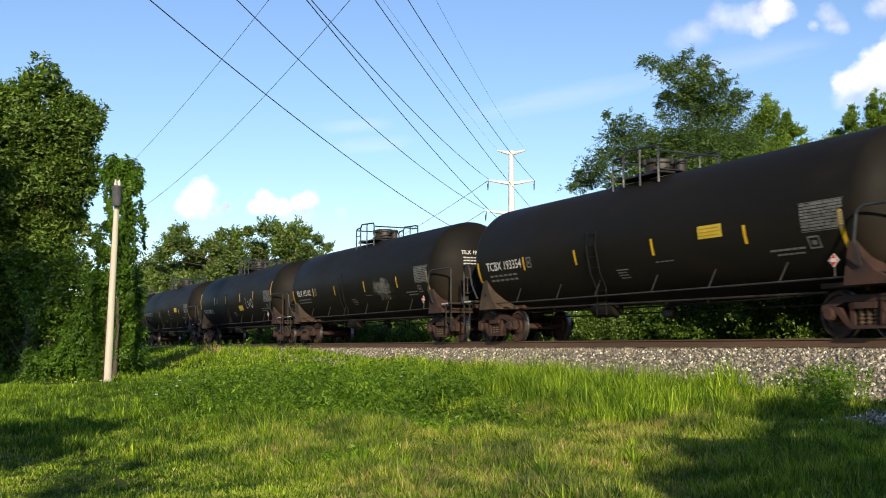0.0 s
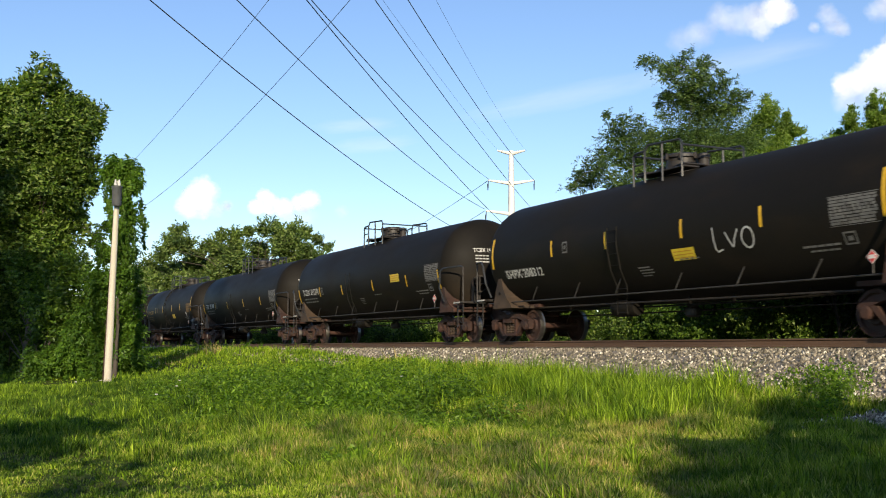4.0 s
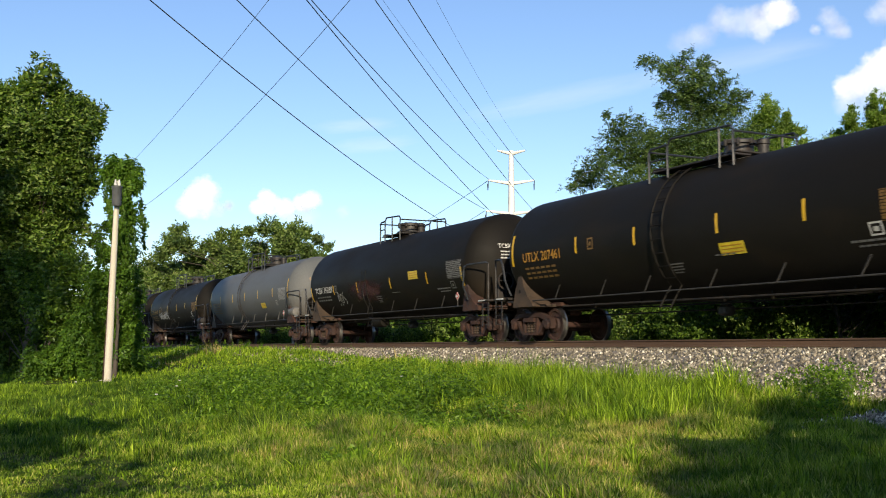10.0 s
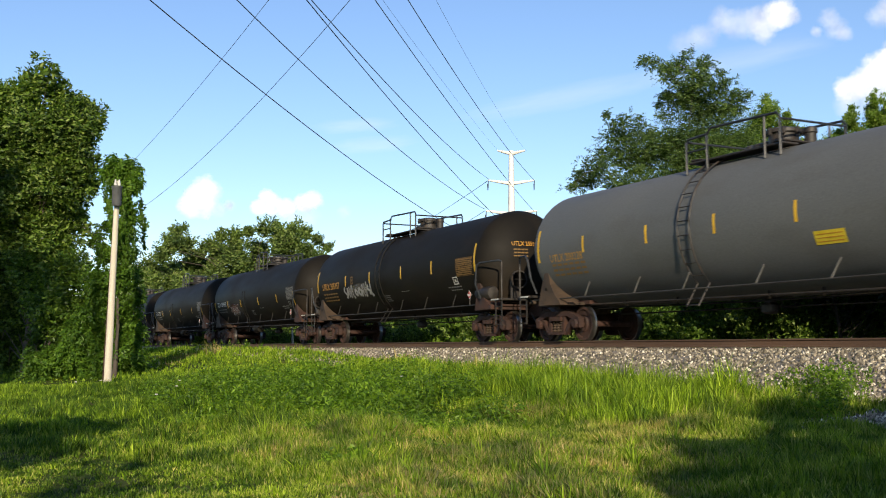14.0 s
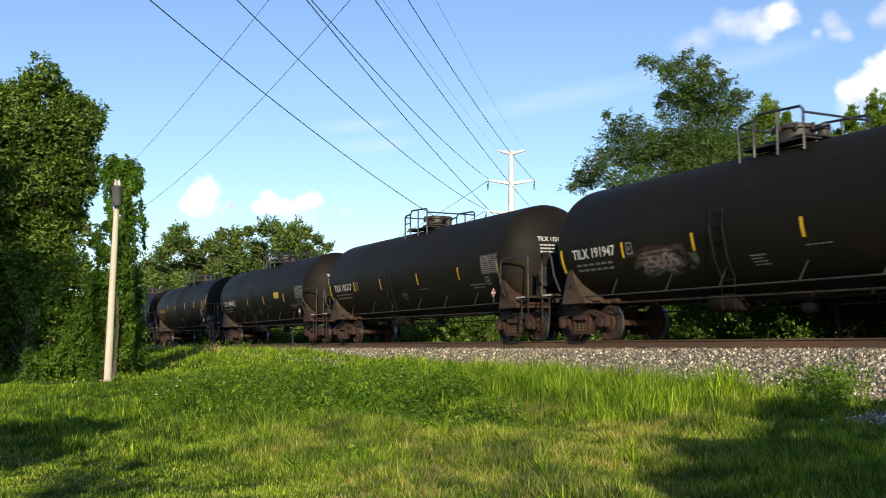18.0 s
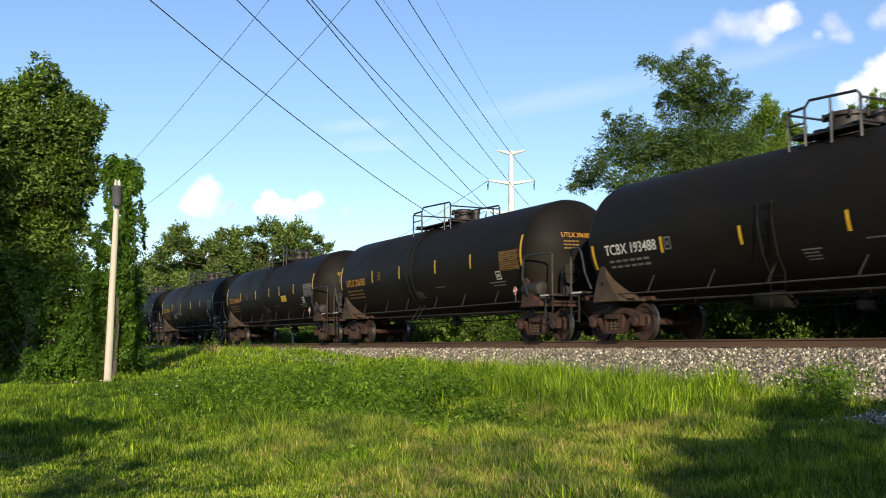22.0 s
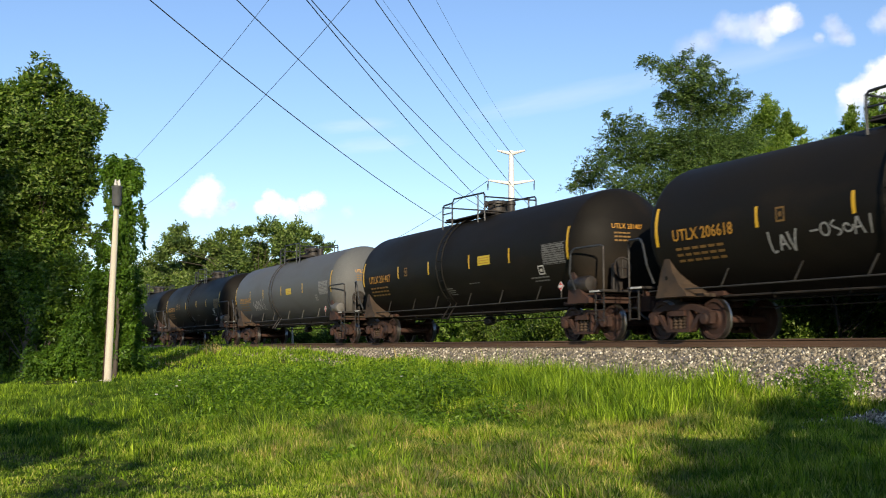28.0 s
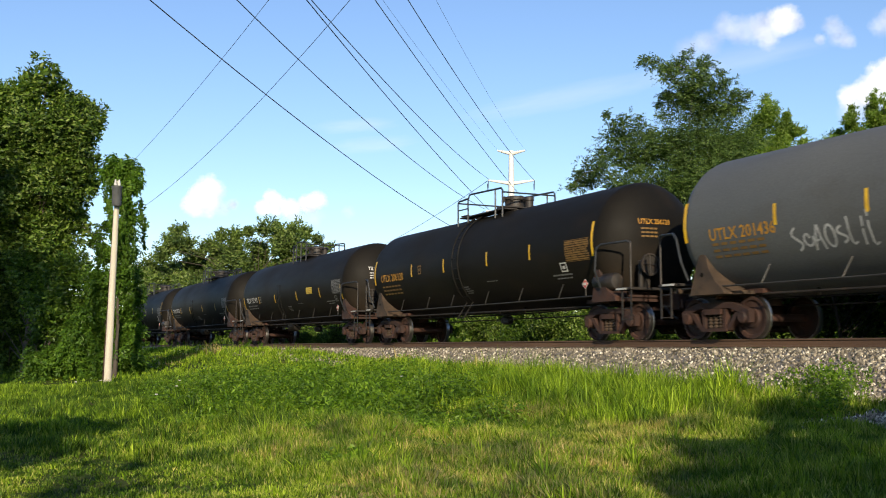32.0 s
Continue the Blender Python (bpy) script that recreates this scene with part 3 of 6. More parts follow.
# ---------------------------------------------------------------- trees
def crown_mesh(name, lobes, count, size, material, rng, droop=0.0, loose=0.2, clump=26, flat=0.7, fill=0.25):
    """Many small leaves in clumps over the lobes of a crown."""
    lobes = np.asarray(lobes, float)
    wgt = lobes[:, 3] ** 2
    nc = max(8, count // clump)
    pick = rng.choice(len(lobes), nc, p=wgt / wgt.sum())
    v = rng.normal(0, 1, (nc, 3))
    v /= np.linalg.norm(v, axis=1)[:, None]
    rad = lobes[pick, 3] * rng.uniform(0.2, 1, nc) ** 0.45 * rng.uniform(0.7, 1.22, nc)
    cc = lobes[pick, :3] + v * rad[:, None] * np.array([1, 1, 0.9])
    own = rng.randint(0, nc, count)
    cr = (lobes[pick, 3] * rng.uniform(0.7, 1.3, nc))[own] * loose
    out = v * np.array([1, 1, 0.35]) + rng.normal(0, 0.25, (nc, 3)) * np.array([1, 1, 0.3])
    out /= np.linalg.norm(out, axis=1)[:, None]
    p = cc[own] + out[own] * (np.clip(rng.normal(0, 1, count), -1.5, 1.5) * cr * 1.5)[:, None] + np.clip(rng.normal(0, 1, (count, 3)), -1.5, 1.5) * cr[:, None] * np.array([0.7, 0.7, 0.7 * flat])
    core = rng.uniform(0, 1, count) < fill
    cp = rng.choice(len(lobes), count, p=wgt / wgt.sum())
    cv = rng.normal(0, 1, (count, 3))
    cv *= (lobes[cp, 3] * 0.8 * rng.uniform(0, 1, count) ** 0.4 / np.linalg.norm(cv, axis=1))[:, None]
    p = np.where(core[:, None], lobes[cp, :3] + cv, p)
    a = rng.normal(0, 1, (count, 3))
    a[:, 2] -= droop
    a /= np.linalg.norm(a, axis=1)[:, None]
    b = np.cross(a, rng.normal(0, 1, (count, 3)))
    b /= np.linalg.norm(b, axis=1)[:, None] + 1e-9
    s = size * rng.uniform(0.6, 1.35, count)[:, None]
    c = np.cross(a, b) * 0.18
    co = np.stack([p - a * s, p + b * s * 0.5 + c * s, p + a * s, p - b * s * 0.5 + c * s], 1).reshape(-1, 3)
    loops = np.arange(count * 4)
    return array_mesh(name, co, 4, loops, material)


def twig_crown(name, lobes, twigs, leaves, length, size, material, rng, rise=0.25, flat=1.0, sag=0.0, slim=0.45, fill=0.16, swell=1.0, clumps=15):
    """Lobes broken into clumps, leafy twigs that reach out from the clumps, and some leaves inside."""
    lobes = np.asarray(lobes, float)
    lobes[:, 3] = lobes[:, 3] * swell + 0.08
    big = lobes[:, 3] ** 1.5
    nb = len(lobes) * clumps
    own = rng.choice(len(lobes), nb, p=big / big.sum())
    v = rng.normal(0, 1, (nb, 3))
    v /= np.linalg.norm(v, axis=1)[:, None]
    v *= np.array([1.5 - 0.5 * flat, 1.5 - 0.5 * flat, 0.45 + 0.55 * flat])
    r = lobes[own, 3]
    clumps = np.concatenate([lobes[own, :3] + v * (r * rng.uniform(0.4, 1.1, nb))[:, None], (r * rng.uniform(0.2, 0.5, nb) * (15 / clumps) ** 0.3)[:, None]], 1)
    whole, lobes = lobes, clumps
    wgt = lobes[:, 3] ** 1.7
    pick = rng.choice(len(lobes), twigs, p=wgt / wgt.sum())
    v = rng.normal(0, 1, (twigs, 3))
    v /= np.linalg.norm(v, axis=1)[:, None]
    root = lobes[pick, :3] + v * (lobes[pick, 3] * rng.uniform(0.15, 1, twigs) ** 0.5)[:, None]
    way = v + np.array([0, 0, rise]) + rng.normal(0, 0.45, (twigs, 3))
    way[:, 2] *= flat
    way /= np.linalg.norm(way, axis=1)[:, None]
    ln = length * rng.uniform(0.45, 1.5, twigs) * np.clip(lobes[pick, 3] / 0.3, 0.5, 1.2)
    side = np.cross(way, np.array([0, 0, 1.0]) + rng.normal(0, 0.3, (twigs, 3)))
    side /= np.linalg.norm(side, axis=1)[:, None]
    own = np.repeat(np.arange(twigs), leaves)
    n = len(own)
    t = np.tile((np.arange(leaves) + 0.5) / leaves, twigs) + rng.uniform(-0.05, 0.05, n)
    hand = np.tile(np.where(np.arange(leaves) % 2, 1.0, -1.0), twigs)
    a = way[own] * 0.55 + side[own] * hand[:, None] * 0.8 + rng.normal(0, 0.3, (n, 3))
    a[:, 2] -= sag * 0.6
    a /= np.linalg.norm(a, axis=1)[:, None]
    s = size * rng.uniform(0.65, 1.35, n)[:, None]
    p = root[own] + way[own] * (ln[own] * t)[:, None] + a * s
    p[:, 2] -= sag * ln[own] * t * t
    core = rng.uniform(0, 1, n) < fill
    cp = rng.choice(len(whole), n, p=big / big.sum())
    cv = rng.normal(0, 1, (n, 3))
    cv *= (whole[cp, 3] * 0.8 * rng.uniform(0, 1, n) ** 0.4 / np.linalg.norm(cv, axis=1))[:, None]
    p = np.where(core[:, None], whole[cp, :3] + cv, p)
    s = np.where(core[:, None], s * 1.3, s)
    face = np.where(core[:, None], 0, v[own]) * 0.9 + np.array([0, 0, 0.5]) + rng.normal(0, 0.4, (n, 3))
    b = np.cross(a, face)
    b /= np.linalg.norm(b, axis=1)[:, None] + 1e-9
    c = np.cross(a, b) * 0.15
    co = np.stack([p - a * s, p + (b * slim + c) * s, p + a * s, p + (c - b * slim) * s], 1).reshape(-1, 3)
    return array_mesh(name, co, 4, np.arange(n * 4), material)


def build_tree(name, base, lobes, count, size, material, label, trunk=0.22, seed=1, droop=0.0, loose=0.2, category="tree", group="", clump=26, flat=0.7, twig=None):
    rng = np.random.RandomState(seed)
    root = thing(name, Matrix.Translation(base), label, category, group)
    loc = [(l[0] - base[0], l[1] - base[1], l[2] - base[2], l[3]) for l in lobes]
    top = max(loc, key=lambda l: l[2])
    wood = Shape()
    spine, radii = [], []
    for i in range(7):
        u = i / 6
        spine.append((top[0] * u ** 1.4 + 0.12 * math.sin(3 * u + seed), top[1] * u ** 1.4 + 0.12 * math.cos(4 * u + seed), top[2] * 0.8 * u))
        radii.append(trunk * (1 - 0.93 * u) * (1.25 if i == 0 else 1))
    wood.tube(spine, 0, 9, radii=radii)
    part("trunk", wood, M_BARK, root, "rough grey-brown trunk", smooth=True)
    for l in loc:
        u = min(0.85, max(0.12, (l[2] - 1.0 * l[3]) / max(0.1, top[2]) * 0.75))
        k = min(5, int(u * 6))
        w = u * 6 - k
        s = Vector(spine[k]).lerp(Vector(spine[k + 1]), w)
        e = Vector(l[:3])
        if l[3] < 0.42 and twig:
            s = Vector(min((o for o in loc if o[3] > l[3] + 0.04), key=lambda o: (Vector(o[:3]) - e).length, default=top)[:3])
        mid = s.lerp(e, 0.5) + Vector((0.05, -0.06, 0.14)) * (e - s).length
        r0 = trunk * (1 - 0.93 * u) * 0.24 * min(1, l[3] / 0.6)
        limb = Shape().tube([s, mid, e, e + (e - mid) * 0.12], 0, 6, radii=[r0, r0 * 0.7, r0 * 0.42, r0 * 0.15])
        part("limb", limb, M_BARK, root, smooth=True)
    if twig:
        crown = twig_crown("crown", loc, count // twig["leaves"], size=size, material=material, rng=rng, **twig)
    else:
        crown = crown_mesh("crown", loc, count, size, material, rng, droop, loose, clump, flat)
    part("crown", crown, None, root, "ragged crown of small leaves")
    return root


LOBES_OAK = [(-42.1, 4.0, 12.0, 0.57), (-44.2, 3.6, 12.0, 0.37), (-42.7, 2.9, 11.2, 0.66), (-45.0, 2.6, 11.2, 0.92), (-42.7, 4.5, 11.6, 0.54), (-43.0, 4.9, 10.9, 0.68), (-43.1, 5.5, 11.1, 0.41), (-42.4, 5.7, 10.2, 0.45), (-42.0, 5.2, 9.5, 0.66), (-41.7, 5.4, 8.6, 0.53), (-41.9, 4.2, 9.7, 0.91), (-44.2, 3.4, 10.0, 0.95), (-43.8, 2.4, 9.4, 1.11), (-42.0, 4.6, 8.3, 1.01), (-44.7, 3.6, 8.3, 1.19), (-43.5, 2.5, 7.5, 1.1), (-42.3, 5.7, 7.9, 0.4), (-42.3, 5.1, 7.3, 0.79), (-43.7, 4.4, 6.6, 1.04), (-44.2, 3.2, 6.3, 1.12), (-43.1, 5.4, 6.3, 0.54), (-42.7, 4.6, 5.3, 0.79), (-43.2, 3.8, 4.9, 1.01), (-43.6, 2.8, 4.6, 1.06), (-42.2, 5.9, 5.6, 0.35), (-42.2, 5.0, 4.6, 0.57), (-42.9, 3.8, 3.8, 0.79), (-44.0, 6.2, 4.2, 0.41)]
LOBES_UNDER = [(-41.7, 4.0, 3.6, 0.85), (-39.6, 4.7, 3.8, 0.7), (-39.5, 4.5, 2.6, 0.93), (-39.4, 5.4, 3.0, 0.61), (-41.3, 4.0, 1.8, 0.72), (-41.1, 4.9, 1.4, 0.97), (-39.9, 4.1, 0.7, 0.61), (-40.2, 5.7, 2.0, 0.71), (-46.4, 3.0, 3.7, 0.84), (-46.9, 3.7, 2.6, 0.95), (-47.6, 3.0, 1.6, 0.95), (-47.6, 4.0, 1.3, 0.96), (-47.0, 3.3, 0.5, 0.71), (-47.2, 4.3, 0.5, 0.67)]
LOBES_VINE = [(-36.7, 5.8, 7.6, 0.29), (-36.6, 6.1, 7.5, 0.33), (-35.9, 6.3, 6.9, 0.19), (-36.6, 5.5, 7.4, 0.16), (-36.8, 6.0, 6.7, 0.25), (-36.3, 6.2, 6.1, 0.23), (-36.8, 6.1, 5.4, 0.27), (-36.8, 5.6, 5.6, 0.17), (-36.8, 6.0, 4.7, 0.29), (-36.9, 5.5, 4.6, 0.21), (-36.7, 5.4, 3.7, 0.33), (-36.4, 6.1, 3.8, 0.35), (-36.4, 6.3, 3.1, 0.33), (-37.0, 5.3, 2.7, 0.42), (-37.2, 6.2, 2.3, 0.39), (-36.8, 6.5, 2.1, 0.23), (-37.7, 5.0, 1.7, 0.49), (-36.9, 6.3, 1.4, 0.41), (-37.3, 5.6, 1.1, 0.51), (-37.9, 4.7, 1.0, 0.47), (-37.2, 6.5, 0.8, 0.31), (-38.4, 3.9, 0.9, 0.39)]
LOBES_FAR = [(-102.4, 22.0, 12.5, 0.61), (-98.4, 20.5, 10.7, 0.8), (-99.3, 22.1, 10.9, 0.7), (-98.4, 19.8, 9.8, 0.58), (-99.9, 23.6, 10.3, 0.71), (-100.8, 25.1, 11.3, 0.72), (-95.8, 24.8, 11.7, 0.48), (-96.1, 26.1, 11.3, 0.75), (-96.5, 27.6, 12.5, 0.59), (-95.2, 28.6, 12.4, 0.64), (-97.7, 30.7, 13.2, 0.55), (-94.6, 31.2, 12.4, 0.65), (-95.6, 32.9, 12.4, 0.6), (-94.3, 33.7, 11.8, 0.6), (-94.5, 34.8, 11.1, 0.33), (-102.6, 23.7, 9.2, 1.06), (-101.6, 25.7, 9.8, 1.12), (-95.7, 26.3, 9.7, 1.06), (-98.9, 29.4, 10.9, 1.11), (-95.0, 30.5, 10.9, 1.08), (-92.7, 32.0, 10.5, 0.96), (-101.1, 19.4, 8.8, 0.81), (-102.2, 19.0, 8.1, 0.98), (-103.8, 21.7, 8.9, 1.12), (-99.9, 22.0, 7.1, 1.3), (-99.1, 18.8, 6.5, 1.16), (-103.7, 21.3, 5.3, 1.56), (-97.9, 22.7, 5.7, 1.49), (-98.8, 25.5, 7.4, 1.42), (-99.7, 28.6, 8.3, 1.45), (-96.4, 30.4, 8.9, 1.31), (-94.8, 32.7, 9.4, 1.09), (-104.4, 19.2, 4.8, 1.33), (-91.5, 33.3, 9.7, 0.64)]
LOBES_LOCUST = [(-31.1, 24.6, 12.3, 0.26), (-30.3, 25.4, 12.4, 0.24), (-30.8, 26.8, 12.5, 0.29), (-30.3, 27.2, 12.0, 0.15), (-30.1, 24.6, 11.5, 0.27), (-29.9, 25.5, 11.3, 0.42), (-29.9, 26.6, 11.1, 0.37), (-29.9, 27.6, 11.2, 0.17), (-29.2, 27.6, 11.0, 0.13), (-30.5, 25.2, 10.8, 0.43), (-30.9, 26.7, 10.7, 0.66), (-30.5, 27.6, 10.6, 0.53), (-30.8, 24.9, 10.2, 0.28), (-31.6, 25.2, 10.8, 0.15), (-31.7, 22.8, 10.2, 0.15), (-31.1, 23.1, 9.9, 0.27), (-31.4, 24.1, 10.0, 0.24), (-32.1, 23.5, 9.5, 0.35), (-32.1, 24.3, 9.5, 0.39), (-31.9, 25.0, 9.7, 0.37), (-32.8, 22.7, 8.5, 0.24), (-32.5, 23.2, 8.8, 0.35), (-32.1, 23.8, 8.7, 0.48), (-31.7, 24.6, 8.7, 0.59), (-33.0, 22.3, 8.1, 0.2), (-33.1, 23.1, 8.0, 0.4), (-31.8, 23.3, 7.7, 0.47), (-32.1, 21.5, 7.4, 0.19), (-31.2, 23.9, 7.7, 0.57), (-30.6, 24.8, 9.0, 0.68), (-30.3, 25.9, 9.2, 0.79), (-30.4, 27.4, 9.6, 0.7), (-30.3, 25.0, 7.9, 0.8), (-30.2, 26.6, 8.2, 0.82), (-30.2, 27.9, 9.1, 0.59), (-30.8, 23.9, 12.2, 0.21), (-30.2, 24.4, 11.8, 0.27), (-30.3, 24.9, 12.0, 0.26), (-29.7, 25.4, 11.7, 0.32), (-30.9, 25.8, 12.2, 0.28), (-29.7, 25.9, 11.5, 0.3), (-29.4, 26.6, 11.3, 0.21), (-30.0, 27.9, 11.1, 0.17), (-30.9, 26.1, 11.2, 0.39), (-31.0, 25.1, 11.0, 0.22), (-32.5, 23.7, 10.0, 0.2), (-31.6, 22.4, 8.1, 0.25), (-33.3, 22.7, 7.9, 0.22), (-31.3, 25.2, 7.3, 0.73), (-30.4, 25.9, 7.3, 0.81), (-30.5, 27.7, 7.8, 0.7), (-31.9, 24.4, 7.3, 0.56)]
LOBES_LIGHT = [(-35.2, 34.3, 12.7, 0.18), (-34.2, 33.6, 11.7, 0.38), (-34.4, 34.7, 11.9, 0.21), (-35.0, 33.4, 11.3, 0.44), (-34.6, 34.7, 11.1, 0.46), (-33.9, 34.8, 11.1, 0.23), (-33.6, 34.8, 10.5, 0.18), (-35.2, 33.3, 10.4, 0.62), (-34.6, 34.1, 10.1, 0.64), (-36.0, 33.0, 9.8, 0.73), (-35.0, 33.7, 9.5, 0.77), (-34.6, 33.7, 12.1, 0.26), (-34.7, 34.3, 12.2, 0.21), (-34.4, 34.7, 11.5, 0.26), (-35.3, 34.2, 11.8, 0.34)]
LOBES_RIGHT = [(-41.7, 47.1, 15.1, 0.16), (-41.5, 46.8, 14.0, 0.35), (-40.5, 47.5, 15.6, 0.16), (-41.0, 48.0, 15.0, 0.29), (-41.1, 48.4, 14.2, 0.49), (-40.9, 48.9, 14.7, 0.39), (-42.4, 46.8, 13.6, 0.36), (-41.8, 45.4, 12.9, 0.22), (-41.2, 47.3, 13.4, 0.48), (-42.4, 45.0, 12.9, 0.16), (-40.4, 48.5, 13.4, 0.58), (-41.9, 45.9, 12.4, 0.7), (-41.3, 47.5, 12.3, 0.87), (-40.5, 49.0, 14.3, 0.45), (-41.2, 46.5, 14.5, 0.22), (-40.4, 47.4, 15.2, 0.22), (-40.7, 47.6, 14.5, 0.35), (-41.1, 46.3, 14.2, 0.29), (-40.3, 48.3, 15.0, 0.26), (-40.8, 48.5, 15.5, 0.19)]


def gz(x, y):
    return float(ground_height(x, y))


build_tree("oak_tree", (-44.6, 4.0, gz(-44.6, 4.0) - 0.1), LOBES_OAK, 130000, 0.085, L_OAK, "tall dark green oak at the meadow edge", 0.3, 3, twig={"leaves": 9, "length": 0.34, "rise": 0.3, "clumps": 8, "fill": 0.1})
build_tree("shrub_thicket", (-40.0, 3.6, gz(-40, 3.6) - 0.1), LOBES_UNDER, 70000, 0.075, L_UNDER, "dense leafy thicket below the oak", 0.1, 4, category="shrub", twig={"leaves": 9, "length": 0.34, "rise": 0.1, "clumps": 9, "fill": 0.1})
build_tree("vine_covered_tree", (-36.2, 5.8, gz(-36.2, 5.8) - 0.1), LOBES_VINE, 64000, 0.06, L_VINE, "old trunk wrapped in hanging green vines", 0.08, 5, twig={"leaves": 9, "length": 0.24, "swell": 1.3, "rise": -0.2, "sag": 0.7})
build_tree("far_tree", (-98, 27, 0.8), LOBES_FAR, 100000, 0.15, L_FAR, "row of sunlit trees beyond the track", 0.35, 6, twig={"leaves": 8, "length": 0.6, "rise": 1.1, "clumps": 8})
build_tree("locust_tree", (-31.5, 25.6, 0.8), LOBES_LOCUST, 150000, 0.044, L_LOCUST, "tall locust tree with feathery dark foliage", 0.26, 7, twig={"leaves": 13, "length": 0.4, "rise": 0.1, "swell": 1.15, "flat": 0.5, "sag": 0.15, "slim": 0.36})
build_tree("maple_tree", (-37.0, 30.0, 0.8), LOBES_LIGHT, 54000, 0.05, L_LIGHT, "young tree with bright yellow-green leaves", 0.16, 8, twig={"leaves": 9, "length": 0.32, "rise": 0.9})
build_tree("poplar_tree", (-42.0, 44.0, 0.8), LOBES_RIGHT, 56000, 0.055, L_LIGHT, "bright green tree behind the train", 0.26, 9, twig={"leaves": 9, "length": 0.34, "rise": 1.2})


def build_strands():
    rng = np.random.RandomState(14)
    lobes = []
    for i in range(26):
        x, y = -36.2 + rng.uniform(-0.5, 0.4), 5.85 + rng.uniform(-0.55, 0.75)
        z0, ln = rng.uniform(5.6, 7.5), rng.uniform(0.7, 2.4)
        for k in range(int(ln / 0.1)):
            lobes.append((x + 0.06 * math.sin(k * 0.5 + i) + 0.012 * k, y + 0.05 * math.cos(k * 0.4 + i) + 0.014 * k, z0 - 0.1 * k, 0.05))
    me = crown_mesh("hanging_vine", lobes, 7000, 0.05, L_VINE, rng, 1.4, 0.5, 6)
    tagged(new("hanging_vine", me), "trailing strands of green vine leaves", "vine", kind="stuff")


build_strands()

# unseen trees behind the camera that shade the meadow, the thicket and the train
rs = random.Random(21)


def round_lobes(x, y, z, r, n, rnd):
    out = []
    for i in range(n):
        a, u = rnd.uniform(0, 6.28), rnd.uniform(0, 1)
        out.append((x + math.cos(a) * r * u, y + math.sin(a) * r * u, z + rnd.uniform(-0.8, 0.8) * r, r * rnd.uniform(0.35, 0.55)))
    return out


# tall ones are added to darken thicket and train, sparse one the near grass
for bx, by, h, r, n in ((1.6, -6.55, 6.6, 0.85, 16), (4.1, -4.9, 5.3, 0.85, 12), (7.3, 1.1, 4.5, 1.25, 18), (6.7, 4.0, 5.5, 1.25, 20), (5.6, 2.5, 4.2, 1.0, 14), (-4.4, -14.6, 15.2, 3.5, 44), (-7.4, -15.6, 20.5, 3.0, 36), (-9.5, -11.3, 14.7, 1.7, 26), (-20.5, -11.0, 23.6, 1.9, 22)):
    build_tree("shade_tree", (bx, by, gz(bx, by) - 0.1), round_lobes(bx, by, h, r, n, rs), 24000 if h > 14 else (130 if bx == 4.1 else 17000), 0.19, L_OAK, "unseen leafy tree behind the meadow, placed to cast shade", 0.2, int(abs(bx) * 10), group="trees behind the meadow")
# unseen, added so that its high crown throws a dark band across far cars
build_tree("tall_pine", (0.3, -10.4, -0.1), [(0.3 + rs.uniform(-0.2, 0.2), -10.4 + rs.uniform(-0.2, 0.2), 22.2 + 0.5 * i, 0.75 - 0.02 * i) for i in range(13)], 14000, 0.2, L_OAK, "unseen tall tree added to cast a shadow band on the train", 0.16, 77)


# hedge beyond the track
def build_hedge():
    rnd = random.Random(5)
    for i in range(14):
        x = -72 + i * 3.7
        y = (21.5 if x < -45 else 23.4) + rnd.uniform(-0.5, 0.7)
        h = rnd.uniform(1.0, 1.9) if x < -45 else rnd.uniform(2.2, 3.0)
        lobes = [(x + rnd.uniform(-2.0, 2.0), y + rnd.uniform(-0.6, 0.6), 0.95 + rnd.uniform(0.2, 1) * h, rnd.uniform(0.5, 0.8)) for k in range(11)]
        build_tree("hedge_shrub", (x, y, 0.85), lobes, 13000, 0.06, L_OAK if i % 3 else L_UNDER, "low leafy shrub on the far side of the track", 0.05, 100 + i, category="shrub", group="shrubs beyond the track")
    for i in range(9):
        x = -20.9 + i * 2.3
        y = 21.6 + rnd.uniform(-0.2, 0.3)
        lobes = [(x + rnd.uniform(-1.4, 1.4), y + rnd.uniform(3.0, 4.6), 0.9 + rnd.uniform(0, 3.8), rnd.uniform(0.9, 1.1)) for k in range(16)]
        # overhang behind the tanks, added to block sky light from the gap below
        lobes += [(x + rnd.uniform(-1.4, 1.4), y + rnd.uniform(-1.0, 1.6), rnd.uniform(4.1, 5.8), rnd.uniform(0.8, 1.0)) for k in range(11)]
        build_tree("dark_shrub", (x, y + 1.2, 0.85), lobes, 14000, 0.15, L_OAK, "dense shrub close behind the track, its overhang added for shade", 0.07, 300 + i, category="shrub", group="dark shrubs behind the track")
    for i in range(31):
        x = -145 + i * 5.2
        y = 26.0 + rnd.uniform(-1.0, 1.5)
        lobes = [(x + rnd.uniform(-2.8, 2.8), y + rnd.uniform(-1.0, 1.2), 1.2 + rnd.uniform(0, 4.2), rnd.uniform(0.9, 1.5)) for k in range(15)]
        build_tree("woodland_shrub", (x, y, 0.85), lobes, 5000, 0.2, L_OAK if i % 3 else L_UNDER, "tall dark shrub at the woodland edge", 0.09, 200 + i, category="shrub", group="shrubs of the woodland edge")


build_hedge()


